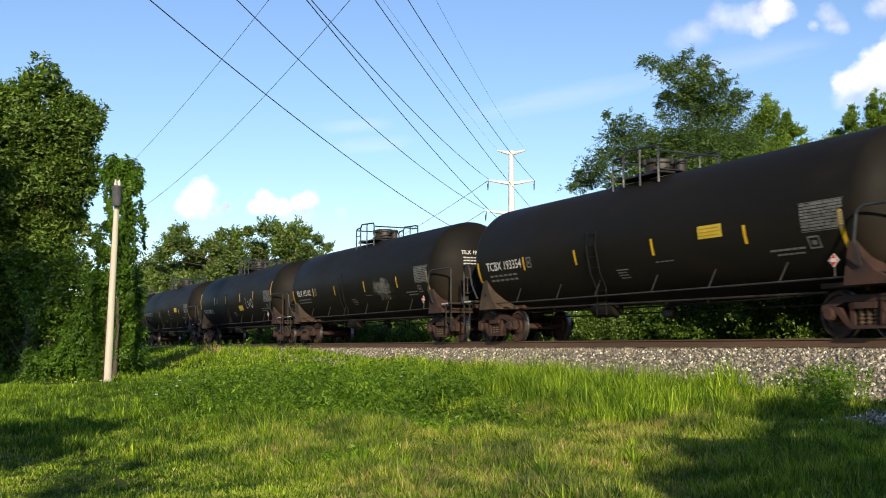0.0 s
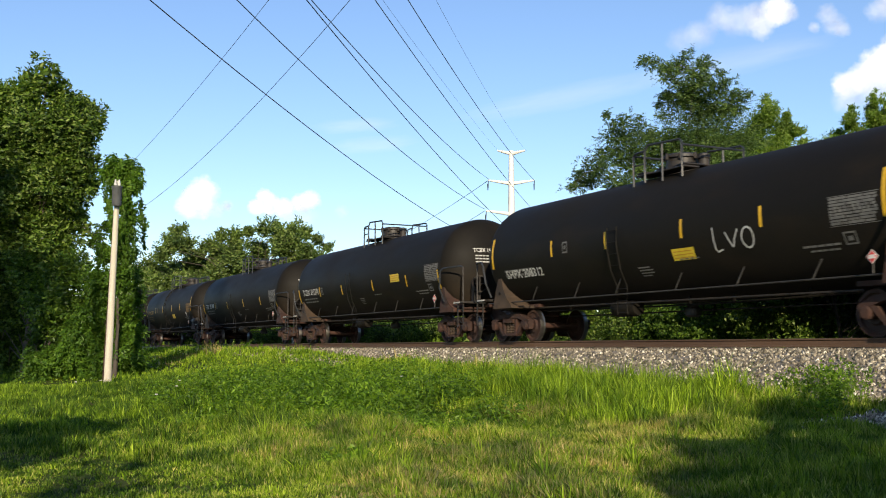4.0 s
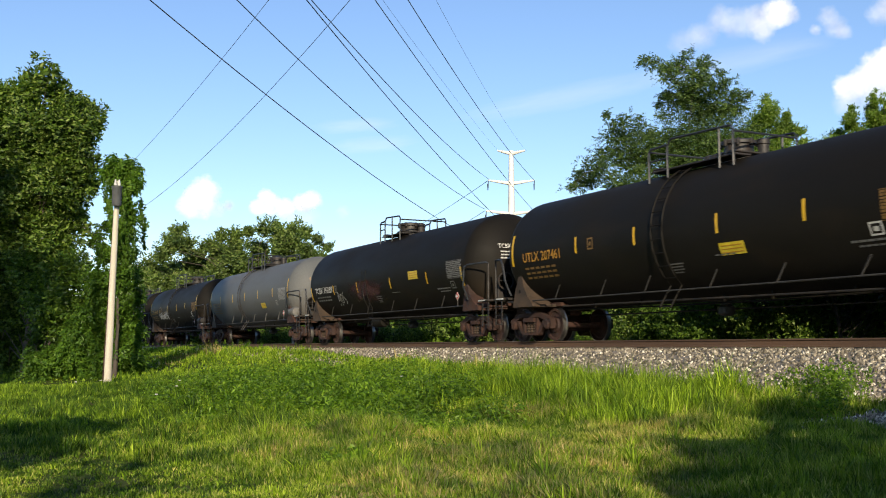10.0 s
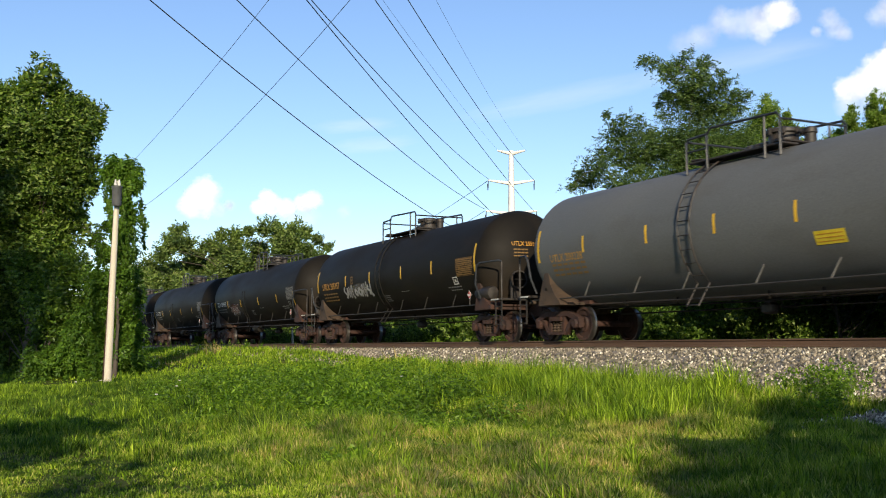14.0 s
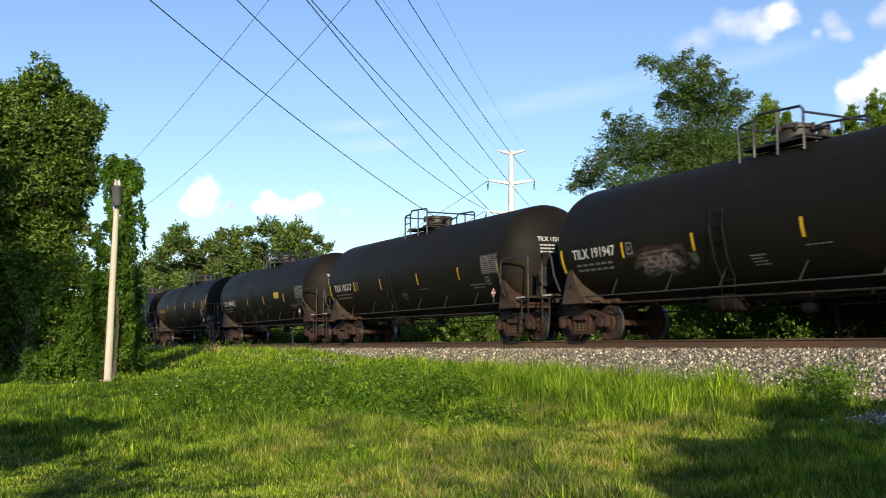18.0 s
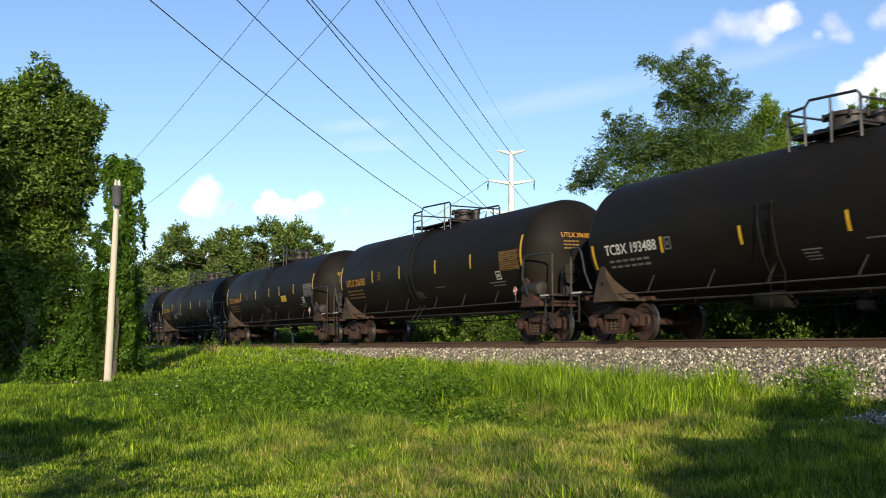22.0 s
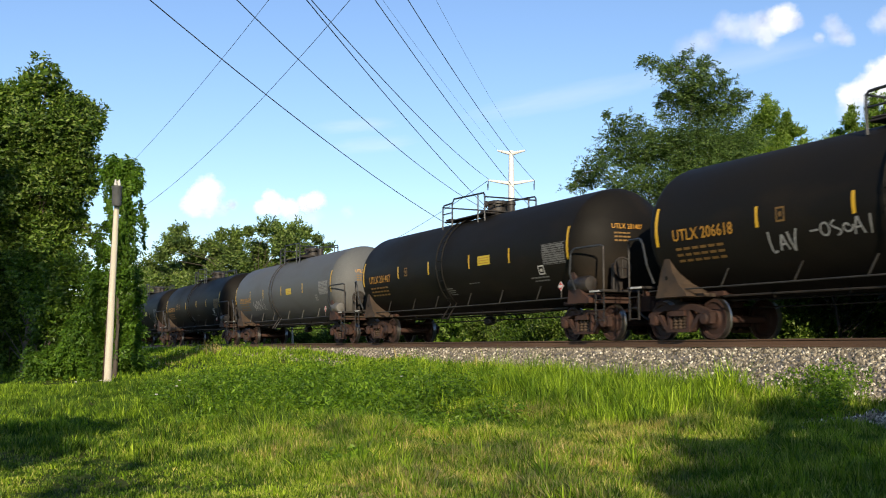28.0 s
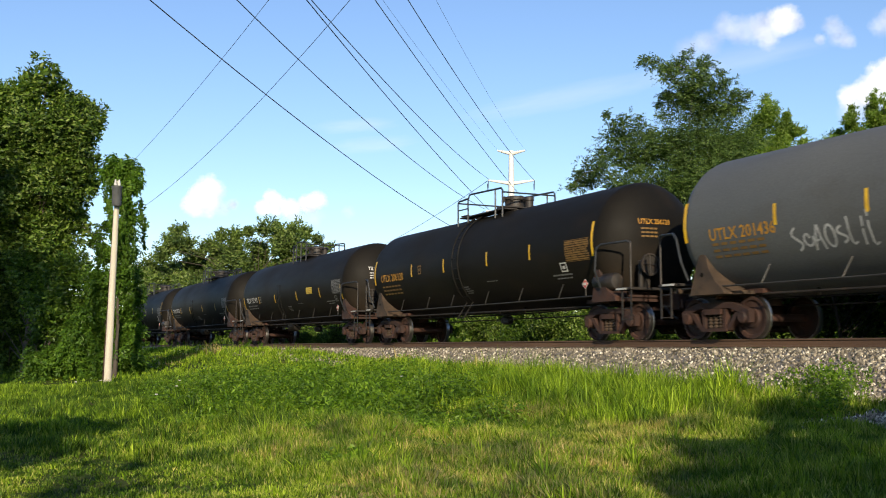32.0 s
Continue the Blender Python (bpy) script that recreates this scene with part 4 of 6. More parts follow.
def build_far_woods():
    rng = np.random.RandomState(61)
    lobes = [(x + rng.uniform(-3, 3), 58 + rng.uniform(-6, 10), rng.uniform(0.5, 4.5), rng.uniform(1.8, 3.0)) for x in np.arange(-330, 60, 2.2)]
    tagged(new("far_woods", crown_mesh("far_woods", lobes, 40000, 0.6, L_OAK, rng, 0, 0.3, 30)), "dark far woods beyond the track", "woods", kind="stuff")


build_far_woods()


# weeds on the meadow
def build_weed(x, y, h, stems, leaf, material, label, seed, spread=0.3):
    rng = np.random.RandomState(seed)
    root = thing("weed_plant", pose(x, y, gz(x, y) - 0.02), label, "weed", "weeds on the meadow")
    tips = []
    for i in range(stems):
        a, r = rng.uniform(0, 6.28), spread * rng.uniform(0.1, 1)
        tip = (math.cos(a) * r, math.sin(a) * r, h * rng.uniform(0.65, 1.1))
        part("stem", Shape().tube([(tip[0] * 0.3, tip[1] * 0.3, 0), (tip[0] * 0.5, tip[1] * 0.5, tip[2] * 0.5), tip], 0, 5, radii=[0.008, 0.006, 0.003]), material, root)
        tips += [(tip[0] * (0.3 + 0.7 * u), tip[1] * (0.3 + 0.7 * u), tip[2] * u, 0.09 + 0.05 * (1 - u)) for u in (0.3, 0.5, 0.7, 0.88, 1.0)]
    part("foliage", crown_mesh("foliage", tips, 130 * stems, leaf, material, rng, 0.0, 0.6, 8), None, root)


rw = random.Random(8)
for x, y, h, st in ((-17.5, 6.9, 0.5, 12), (-17.0, 6.2, 0.42, 10), (-17.7, 7.5, 0.5, 12), (-16.6, 7.2, 0.38, 9), (-18.3, 6.4, 0.42, 9), (-20.2, 5.9, 0.42, 8), (-19.4, 6.5, 0.4, 8), (-21.5, 6.8, 0.45, 9),
                    (-17.2, 4.1, 0.3, 7), (-12.0, 6.2, 0.28, 7), (-11.0, 5.0, 0.26, 8), (-23.0, 8.2, 0.5, 8), (-14.9, 8.8, 0.3, 6), (-24.5, 7.0, 0.45, 8), (-10.4, 4.4, 0.22, 6), (-13.6, 5.0, 0.25, 6)):
    build_weed(x, y, h * 0.62, st, 0.026, L_WEED, "dark green broad-leaved weed in the grass", int(-x * 100), 0.62)
for x, y, h, st in ((-14.8, 13.1, 0.75, 5), (-11.7, 12.3, 0.8, 9), (-11.2, 12.0, 0.75, 9), (-11.9, 12.8, 0.6, 6), (-12.2, 12.4, 0.7, 9), (-12.6, 12.6, 0.6, 9), (-11.4, 12.5, 0.8, 9), (-10.6, 11.4, 0.6, 8), (-10.3, 11.0, 0.5, 8), (-13.0, 13.0, 0.4, 4)):
    build_weed(x + 0.45, y - 0.3, h * 0.75, st // 3 + 1, 0.026, L_WEED, "tall leafy weed at the foot of the ballast", int(-x * 100), 0.5)
build_weed(-17.6, 8.3, 0.42, 7, 0.075, L_LIGHT, "bright yellow-green weed in the grass", 31, 0.2)


def build_flower(x, y, h):
    root = thing("wildflower", pose(x, y, gz(x, y) - 0.02), "small white wildflower on a thin stem", "flower", "white flowers in the meadow")
    part("stem", Shape().tube([(0, 0, 0), (0.01, 0, h * 0.5), (0.03, 0.01, h)], 0.004, 5), L_WEED, root)
    head = Shape()
    for k in range(9):
        a = k * 2.4
        r = 0.005 * k ** 0.6
        c = Vector((0.03 + math.cos(a) * r * 1.6, 0.01 + math.sin(a) * r * 1.6, h + 0.012))
        head.turn([(-0.009, 0.004), (-0.003, 0.009), (0.006, 0.008), (0.012, 0.003)], 6, "z", centre=c)
    part("blossom", head, M_WHITE, root, "flat white blossom")


for x, y, h in ((-27.6, 4.3, 0.42), (-28.4, 3.6, 0.4), (-26.9, 4.0, 0.38), (-21.6, 4.7, 0.4), (-20.6, 4.1, 0.36), (-17.7, 8.0, 0.5), (-24.5, 5.4, 0.42)):
    build_flower(x, y, h)


def build_track_weed(x, y, h, seed):
    rng = np.random.RandomState(seed)
    root = thing("track_weed", pose(x, y, 1.37), "thin dry-green weed growing out of the ballast", "weed", "weeds beside the track")
    tips = []
    for i in range(4):
        a, r = rng.uniform(0, 6.28), rng.uniform(0.03, 0.2)
        tip = (math.cos(a) * r, math.sin(a) * r, h * rng.uniform(0.6, 1.1))
        part("stem", Shape().tube([(0, 0, 0), (tip[0] * 0.4, tip[1] * 0.4, tip[2] * 0.5), tip], 0, 5, radii=[0.007, 0.005, 0.003]), L_WEED, root)
        tips += [(tip[0] * u, tip[1] * u, tip[2] * u, 0.07) for u in (0.4, 0.7, 1.0)]
    part("foliage", crown_mesh("foliage", tips, 160, 0.03, L_VINE, rng, 0.0, 0.6, 8), None, root)


for i in range(9):
    build_track_weed(-63 + i * 1.75 + rw.uniform(-0.6, 0.6), 14.75 + rw.uniform(-0.15, 0.2), rw.uniform(0.15, 0.38), 700 + i)


# ---------------------------------------------------------------- poles, tower, wires
def build_pole():
    base = (-33.0, 5.1, gz(-33.0, 5.1) - 0.1)
    p = thing("utility_pole", Matrix.Translation(base), "pale weathered wooden pole with a grey box near its top", "utility pole")
    part("shaft", Shape().tube([(0, 0, 0), (0.01, 0.02, 0.25), (0.04, 0.08, 3.5), (0.07, 0.14, 6.36)], 0, 12, radii=[0.135, 0.118, 0.10, 0.075]), M_POLE, p, "pale weathered wooden shaft", smooth=True)
    part("transformer", Shape().turn([(5.56, 0.12), (5.60, 0.14), (6.10, 0.15), (6.12, 0.165), (6.17, 0.165), (6.20, 0.05)], 16, "z", centre=(0.26, 0.09, 0)), M_BOX, p, "dark grey cylindrical box", smooth=True)
    part("bracket", Shape().box((0.15, 0.11, 5.88), (0.12, 0.05, 0.3), bevel=0.01), M_IRON, p)
    for dy in (-0.05, 0.06):
        part("insulator", Shape().turn([(6.18, 0.02), (6.20, 0.045), (6.27, 0.045), (6.29, 0.03), (6.38, 0.022)], 10, "z", centre=(0.26, 0.09 + dy, 0)), M_WHITE, p, "white insulator")
    part("conduit", Shape().tube([(-0.02, -0.12, 0.1), (0.01, -0.02, 3.0), (0.05, 0.06, 5.5)], 0.022), M_RUST, p, "rust-brown conduit")


build_pole()


def build_marker():
    m = thing("marker_post", pose(-60.0, 20.0, 0.9, 2, -1.5, 20), "short pale wooden marker post beyond the track", "marker post")
    part("post", Shape().box((0, 0, 0.86), (0.11, 0.09, 1.72), bevel=0.012), M_POLE, m)
    part("cap", Shape().box((0, 0, 1.735), (0.13, 0.11, 0.03), bevel=0.008), M_WHITE, m, "white painted cap")


build_marker()


def build_tower():
    base = (-158.3, 93.0, 0.5)
    t = thing("transmission_tower", Matrix.Translation(base), "white tubular steel transmission tower with three pairs of arms", "tower")
    part("shaft", Shape().tube([(0, 0, 0), (0, 0, 18), (0, 0, 36)], 0, 12, radii=[1.0, 0.75, 0.42]), M_TOWER, t, smooth=True)
    side = Vector((0.448, 0.894, 0))
    for z, half in ((35.8, 2.5), (30.4, 4.1), (24.9, 4.5), (19.3, 4.8)):
        for s in (-1, 1):
            tip = side * s * half + Vector((0, 0, z + 0.25))
            part("arm", Shape().tube([(0, 0, z - 0.35), side * s * half * 0.5 + Vector((0, 0, z - 0.05)), tip], 0, 8, radii=[0.38, 0.28, 0.16]), M_TOWER, t, smooth=True)
            if z < 35:
                part("insulator", Shape().tube([tip, tip + Vector((0.3, -0.2, -1.3)), tip + Vector((0.9, -0.6, -1.9)), tip + Vector((1.3, -0.9, -0.9))], 0.07), M_IRON, t, "dark hanging jumper")


build_tower()

WIRES = [
    ((-160.7, 88.9, 26.0), (-76.7, 20.7, 28.1), 6.3, 0.045), ((-159.9, 89.3, 31.3), (-74.1, 25.8, 28.1), 4.2, 0.045),
    ((-156.3, 96.6, 31.1), (-70.8, 32.5, 28.1), 4.0, 0.04), ((-156.8, 96.8, 25.6), (-71.9, 30.2, 28.1), 2.9, 0.04),
    ((-158.9, 93.3, 22.0), (-74.3, 25.5, 28.1), 3.4, 0.045), ((-161.3, 89.0, 19.8), (-79.7, 14.7, 28.1), 6.2, 0.05),
    ((-158.8, 90.5, 36.5), (-71.6, 30.7, 28.1), 1.6, 0.013), ((-156.5, 95.1, 36.3), (-69.8, 34.4, 28.1), 3.6, 0.013),
    ((-36.3, 6.12, 7.68), (-18.9, 5.7, 8.1), 0.5, 0.0055), ((-36.4, 6.57, 6.2), (-18.2, 7.1, 8.1), 1.3, 0.0065),
    ((-160.0, 89.4, 31.2), (-393.0, 150.0, 36.0), 9.0, 0.05), ((-160.7, 88.9, 25.7), (-389.0, 158.0, 33.0), 9.0, 0.05),
]
for a, b, sag, r in WIRES:
    a, b = Vector(a), Vector(b)
    end = 1.55 if b.z > 20 and b.x > -200 else (1.9 if b.x > -200 else 1.0)
    pts = []
    for i in range(33):
        u = end * i / 32
        q = a.lerp(b, u) if u <= 1 else a + (b - a) * u
        q.z -= sag * u * (1 - u)
        pts.append(q)
    tagged(part("power_line", Shape().tube(pts, r, 5), M_WIRE), "thin sagging overhead wire", "wire", "overhead wires")


# ---------------------------------------------------------------- clouds, far off
def cloud_material(name, strength, full=0.72, tint=((0.76, 0.80, 0.92), (1.0, 1.0, 1.0))):
    m, t, n, l, b = tree_of(name)
    n.remove(b)
    tc, mp = n.new("ShaderNodeTexCoord"), n.new("ShaderNodeVectorMath")
    mp.operation = "MULTIPLY_ADD"
    mp.inputs[1].default_value, mp.inputs[2].default_value = (2, 2, 0), (-1, -1, 0)
    l.new(tc.outputs["Generated"], mp.inputs[0])
    ln = n.new("ShaderNodeVectorMath")
    ln.operation = "LENGTH"
    l.new(mp.outputs[0], ln.inputs[0])
    oi, sh = n.new("ShaderNodeObjectInfo"), n.new("ShaderNodeVectorMath")
    sh.operation = "ADD"
    l.new(tc.outputs["Generated"], sh.inputs[0])
    sc = n.new("ShaderNodeMath")
    sc.operation = "MULTIPLY"
    sc.inputs[1].default_value = 37.0
    l.new(oi.outputs["Random"], sc.inputs[0])
    l.new(sc.outputs[0], sh.inputs[1])
    nz = n.new("ShaderNodeTexNoise")
    nz.inputs["Scale"].default_value, nz.inputs["Detail"].default_value, nz.inputs["Roughness"].default_value = 2.8, 8, 0.66
    l.new(sh.outputs[0], nz.inputs["Vector"])
    k = n.new("ShaderNodeMath")
    k.operation = "MULTIPLY_ADD"
    k.inputs[1].default_value = 0.9
    l.new(nz.outputs["Fac"], k.inputs[0])
    inv = n.new("ShaderNodeMath")
    inv.operation = "SUBTRACT"
    inv.inputs[0].default_value = 0.55
    l.new(ln.outputs["Value"], inv.inputs[1])
    l.new(inv.outputs[0], k.inputs[2])
    al = ramp(n, l, k.outputs[0], [(0.10, (0, 0, 0)), (full, (strength,) * 3)])
    # puffs glow by themselves; sunlit white and grey shade are both in the colour
    em, tr, mx = n.new("ShaderNodeEmission"), n.new("ShaderNodeBsdfTransparent"), n.new("ShaderNodeMixShader")
    n2 = n.new("ShaderNodeTexNoise")
    n2.inputs["Scale"].default_value, n2.inputs["Detail"].default_value = 1.6, 5
    l.new(sh.outputs[0], n2.inputs["Vector"])
    l.new(ramp(n, l, n2.outputs["Fac"], [(0.35, tint[0]), (0.58, tint[1])]), em.inputs["Color"])
    em.inputs["Strength"].default_value = 0.92
    l.new(al, mx.inputs["Fac"])
    l.new(tr.outputs[0], mx.inputs[1])
    l.new(em.outputs[0], mx.inputs[2])
    l.new(mx.outputs[0], n["Material Output"].inputs["Surface"])
    return m


# weaker puffs get a greyer lavender, the clouds' shaded side painted in
CLOUD_M = {k: cloud_material("cloud_vapour", k, 0.52 if k == 1.0 else 0.72, ((0.80, 0.84, 0.94), (1, 1, 1)) if k == 1.0 else ((0.62, 0.67, 0.82), (0.86, 0.89, 0.96))) for k in (1.0, 0.75, 0.5, 0.3)}
CIRRUS_M = cloud_material("cirrus_vapour", 0.16)
CLOUDS = []


def puff(w, h, m, parent, at):
    sh = Shape().add([(-w, -h, 0), (w, -h, 0), (w, h, 0), (-w, h, 0)], [(0, 1, 2, 3)])
    return part("puff", sh, m, parent, at=at)


def build_clouds():
    for start, end, puffs in (
        ((-2968, 709, 449), (-2959, 726, 454), [(0, 0, 39, 1.0), (-36, -41, 33, 1.0), (-10, -39, 36, 1.0), (-21, -16, 33, 1.0), (41, -52, 25, 0.5), (69, -39, 15, 0.75)]),
        ((-2890, 869, 433), (-2879, 889, 431), [(0, 0, 23, 1.0), (-23, -29, 23, 1.0), (16, -23, 29, 1.0), (54, -26, 25, 1.0), (103, -13, 26, 1.0), (131, -2, 25, 1.0), (62, -49, 28, 0.5), (119, -49, 29, 0.5), (221, -36, 18, 0.3)]),
        ((-2202, 2128, 963), (-2195, 2148, 931), [(0, 0, 41, 0.75), (46, 10, 39, 1.0), (77, 0, 25, 0.75), (-62, -11, 43, 0.5), (-113, 3, 36, 0.5), (-170, -38, 39, 0.5), (-224, -51, 36, 0.3), (0, -34, 33, 0.75)]),
        ((-2115, 2300, 968), (-2110, 2319, 929), [(0, 0, 26, 0.5), (18, -34, 29, 0.5), (-36, -36, 15, 0.5), (41, -51, 20, 0.5)]),
        ((-2107, 2360, 762), (-2102, 2379, 722), [(0, 0, 36, 1.0), (46, 13, 43, 1.0), (85, 49, 46, 1.0), (0, -43, 36, 0.5), (57, -31, 46, 0.5), (114, -2, 49, 0.75), (108, 83, 26, 1.0), (168, 46, 82, 1.0)]),
        ((-2045, 2437, 980), (-2044, 2451, 931), [(0, 0, 33, 0.5), (39, 15, 43, 0.75)]),
    ):
        m0, m1 = look(start, EYE), look(end, EYE)
        c = tagged(new("cloud"), "small bright white cumulus cloud", "cloud", "clouds in the sky", "structure")
        c.matrix_basis = m0
        for i, (x, y, r, k) in enumerate(puffs):
            puff(r * 1.45, r * 1.35, CLOUD_M[k], c, pose(-x, y, -i * 3))
        CLOUDS.append((c, m0, m1))
    for place, w, h, lean in (((-2722, 1799, 795), 420, 50, 10), ((-2471, 2276, 909), 380, 55, 8), ((-3028, 1208, 705), 160, 30, 4), ((-3009, 1259, 644), 170, 34, 6)):
        c = tagged(new("cirrus_cloud"), "faint streak of thin high cloud", "cloud", kind="structure")
        c.matrix_basis = look(place, EYE)
        puff(w, h, CIRRUS_M, c, pose(0, 0, 0, 0, 0, -lean))


build_clouds()


# ---------------------------------------------------------------- the train
TANK_R, TANK_Z, BARREL = 1.60, 2.50, 7.12
HEAD = 0.80


def on_tank(x, arc, lift=0.006):
    """A place on the near side of the tank: along it, and up the curve from its middle."""
    a = arc / TANK_R
    r = TANK_R + lift
    return (x, -r * math.cos(a), TANK_Z + r * math.sin(a))


def decal(shape, x0, x1, a0, a1, lift=0.006, slot=0, thick=0.004, steps=None):
    """A thin painted patch that follows the tank's curve."""
    n = steps or max(1, int(abs(a1 - a0) / 0.12))
    pts, faces = [], []
    for i in range(n + 1):
        a = a0 + (a1 - a0) * i / n
        pts += [on_tank(x0, a, lift), on_tank(x1, a, lift)]
    for i in range(n):
        faces.append((2 * i, 2 * i + 1, 2 * i + 3, 2 * i + 2))
    return shape.add(pts, faces, slot)


def lettering(text, x, arc, high, material, parent, wide=1.0, name="lettering", label="", head=None):
    """Letters laid onto the tank's curve, or onto its front head."""
    cu = bpy.data.curves.new(name, "FONT")
    cu.body, cu.size, cu.resolution_u, cu.offset = text, high / 0.72, 2, high * 0.018
    ob = bpy.data.objects.new(name, cu)
    scene.collection.objects.link(ob)
    me = bpy.data.meshes.new_from_object(ob.evaluated_get(bpy.context.evaluated_depsgraph_get()))
    bpy.data.objects.remove(ob)
    bpy.data.curves.remove(cu)
    for v in me.vertices:
        if head is None:
            v.co = on_tank(x + v.co.x * wide, arc + v.co.y, 0.007)
        else:
            v.co = head_point(x + v.co.x * wide, arc + v.co.y, 0.008)
    me.materials.append(material)
    return tagged(part(name, me, None, parent, label), kind="stuff")


def head_point(y, z, lift=0.0):
    """On the front head, y across it and z up."""
    rad = min(0.999, math.hypot(y, z - TANK_Z) / TANK_R)
    return (BARREL + HEAD * math.sqrt(1 - rad * rad) + lift, y, z)


def tank_profile():
    pts = [(-BARREL - HEAD * math.cos(a), TANK_R * math.sin(a)) for a in [radians(d) for d in (2, 12, 24, 36, 48, 60, 70, 80, 86)]]
    body = [(-BARREL, TANK_R)]
    body += [(BARREL, TANK_R)]
    return pts + body + [(-x, r) for x, r in reversed(pts)]


def wheelset_mesh():
    s = Shape()
    for k in (-1, 1):
        prof = [(-0.07, 0.12), (-0.075, 0.20), (-0.03, 0.24), (-0.02, 0.36), (-0.062, 0.385), (-0.065, 0.455)]
        tread = [(-0.065, 0.455), (0.05, 0.46), (0.062, 0.487), (0.075, 0.487), (0.08, 0.46)]
        inner = [(0.08, 0.46), (0.075, 0.385), (0.03, 0.36), (0.025, 0.22), (0.06, 0.19), (0.06, 0.10)]
        flip = [[(k * (0.755 - a), r) for a, r in g] for g in (prof, tread, inner)]
        s.turn(flip[0], 28, "y", 0, caps=False)
        s.turn(flip[1], 28, "y", 1, caps=False)
        s.turn(flip[2], 28, "y", 0, caps=False)
    s.turn([(-1.08, 0.075), (-0.72, 0.085), (0.72, 0.085), (1.08, 0.075)], 12, "y", 0)
    return s.mesh("wheelset", [M_RUST, M_TREAD], True)


def side_frame_mesh():
    s = Shape()
    # the frame as separate members round the openings
    s.plate([(-1.08, 0.60), (-0.86, 0.70), (-0.55, 0.80), (0.55, 0.80), (0.86, 0.70), (1.08, 0.60), (1.06, 0.50), (0.82, 0.56), (0.5, 0.67), (-0.5, 0.67), (-0.82, 0.56), (-1.06, 0.50)], -0.09, 0.09)
    for k in (-1, 1):
        s.plate([(k * 0.66, 0.58), (k * 0.80, 0.56), (k * 0.46, 0.19), (k * 0.32, 0.19)], -0.075, 0.075)
        s.plate([(k * 0.30, 0.66), (k * 0.39, 0.66), (k * 0.37, 0.20), (k * 0.28, 0.20)], -0.085, 0.085)
        s.turn([(-0.13, 0.05), (-0.13, 0.10), (-0.10, 0.135), (0.09, 0.135)], 12, "y", centre=(k * 0.89, 0, 0.46))
        s.box((k * 0.89, 0, 0.60), (0.30, 0.16, 0.08))
        s.box((k * 1.05, 0, 0.47), (0.06, 0.15, 0.24))
    s.box((0, 0, 0.20), (0.82, 0.20, 0.07))
    return s.mesh("side_frame", M_RUST, False)


def spring_mesh():
    s = Shape()
    s.turn([(0.24, 0.06)] + [(0.24 + 0.035 * i, 0.075 if i % 2 else 0.052) for i in range(1, 9)] + [(0.54, 0.06)], 9, "z")
    return s.mesh("spring", M_DUST, False)


WHEELS, FRAMES, SPRINGS = None, None, None


def truck(parent, x, face):
    """A two-axle truck under one end."""
    b = Shape().box((0, 0, 0.66), (0.36, 2.1, 0.20), bevel=0.03).box((0, 0, 0.80), (0.5, 0.5, 0.12), bevel=0.02).box((0, -0.99, 0.60), (0.52, 0.26, 0.12)).box((0, 0.99, 0.60), (0.52, 0.26, 0.12))
    for k in (-1, 1):
        b.box((k * 0.42, 0, 0.34), (0.10, 1.5, 0.08)).box((k * 0.42, 0.62, 0.42), (0.12, 0.28, 0.24)).box((k * 0.42, -0.62, 0.42), (0.12, 0.28, 0.24))
    t = part("truck", b, M_RUST, parent, "rust-brown two-axle truck", at=pose(x, 0, 0))
    for s in (-1, 1):
        part("side_frame", FRAMES, None, t, at=pose(0, s * 0.99, 0))
        for k in (-0.17, 0.0, 0.17):
            part("spring", SPRINGS, None, t, at=pose(k, s * 0.99, 0))
    for k in (-1, 1):
        w = part("wheelset", WHEELS, None, t, "rusty wheels with bright worn treads", at=pose(k * 0.889, 0, 0.457))
    return t


STRIPES_T = (6.9, 4.38, 1.32, -1.88, -4.45, -7.1)
STRIPES_U = (7.04, 4.0, 1.53, -1.36, -3.83, -7.05)


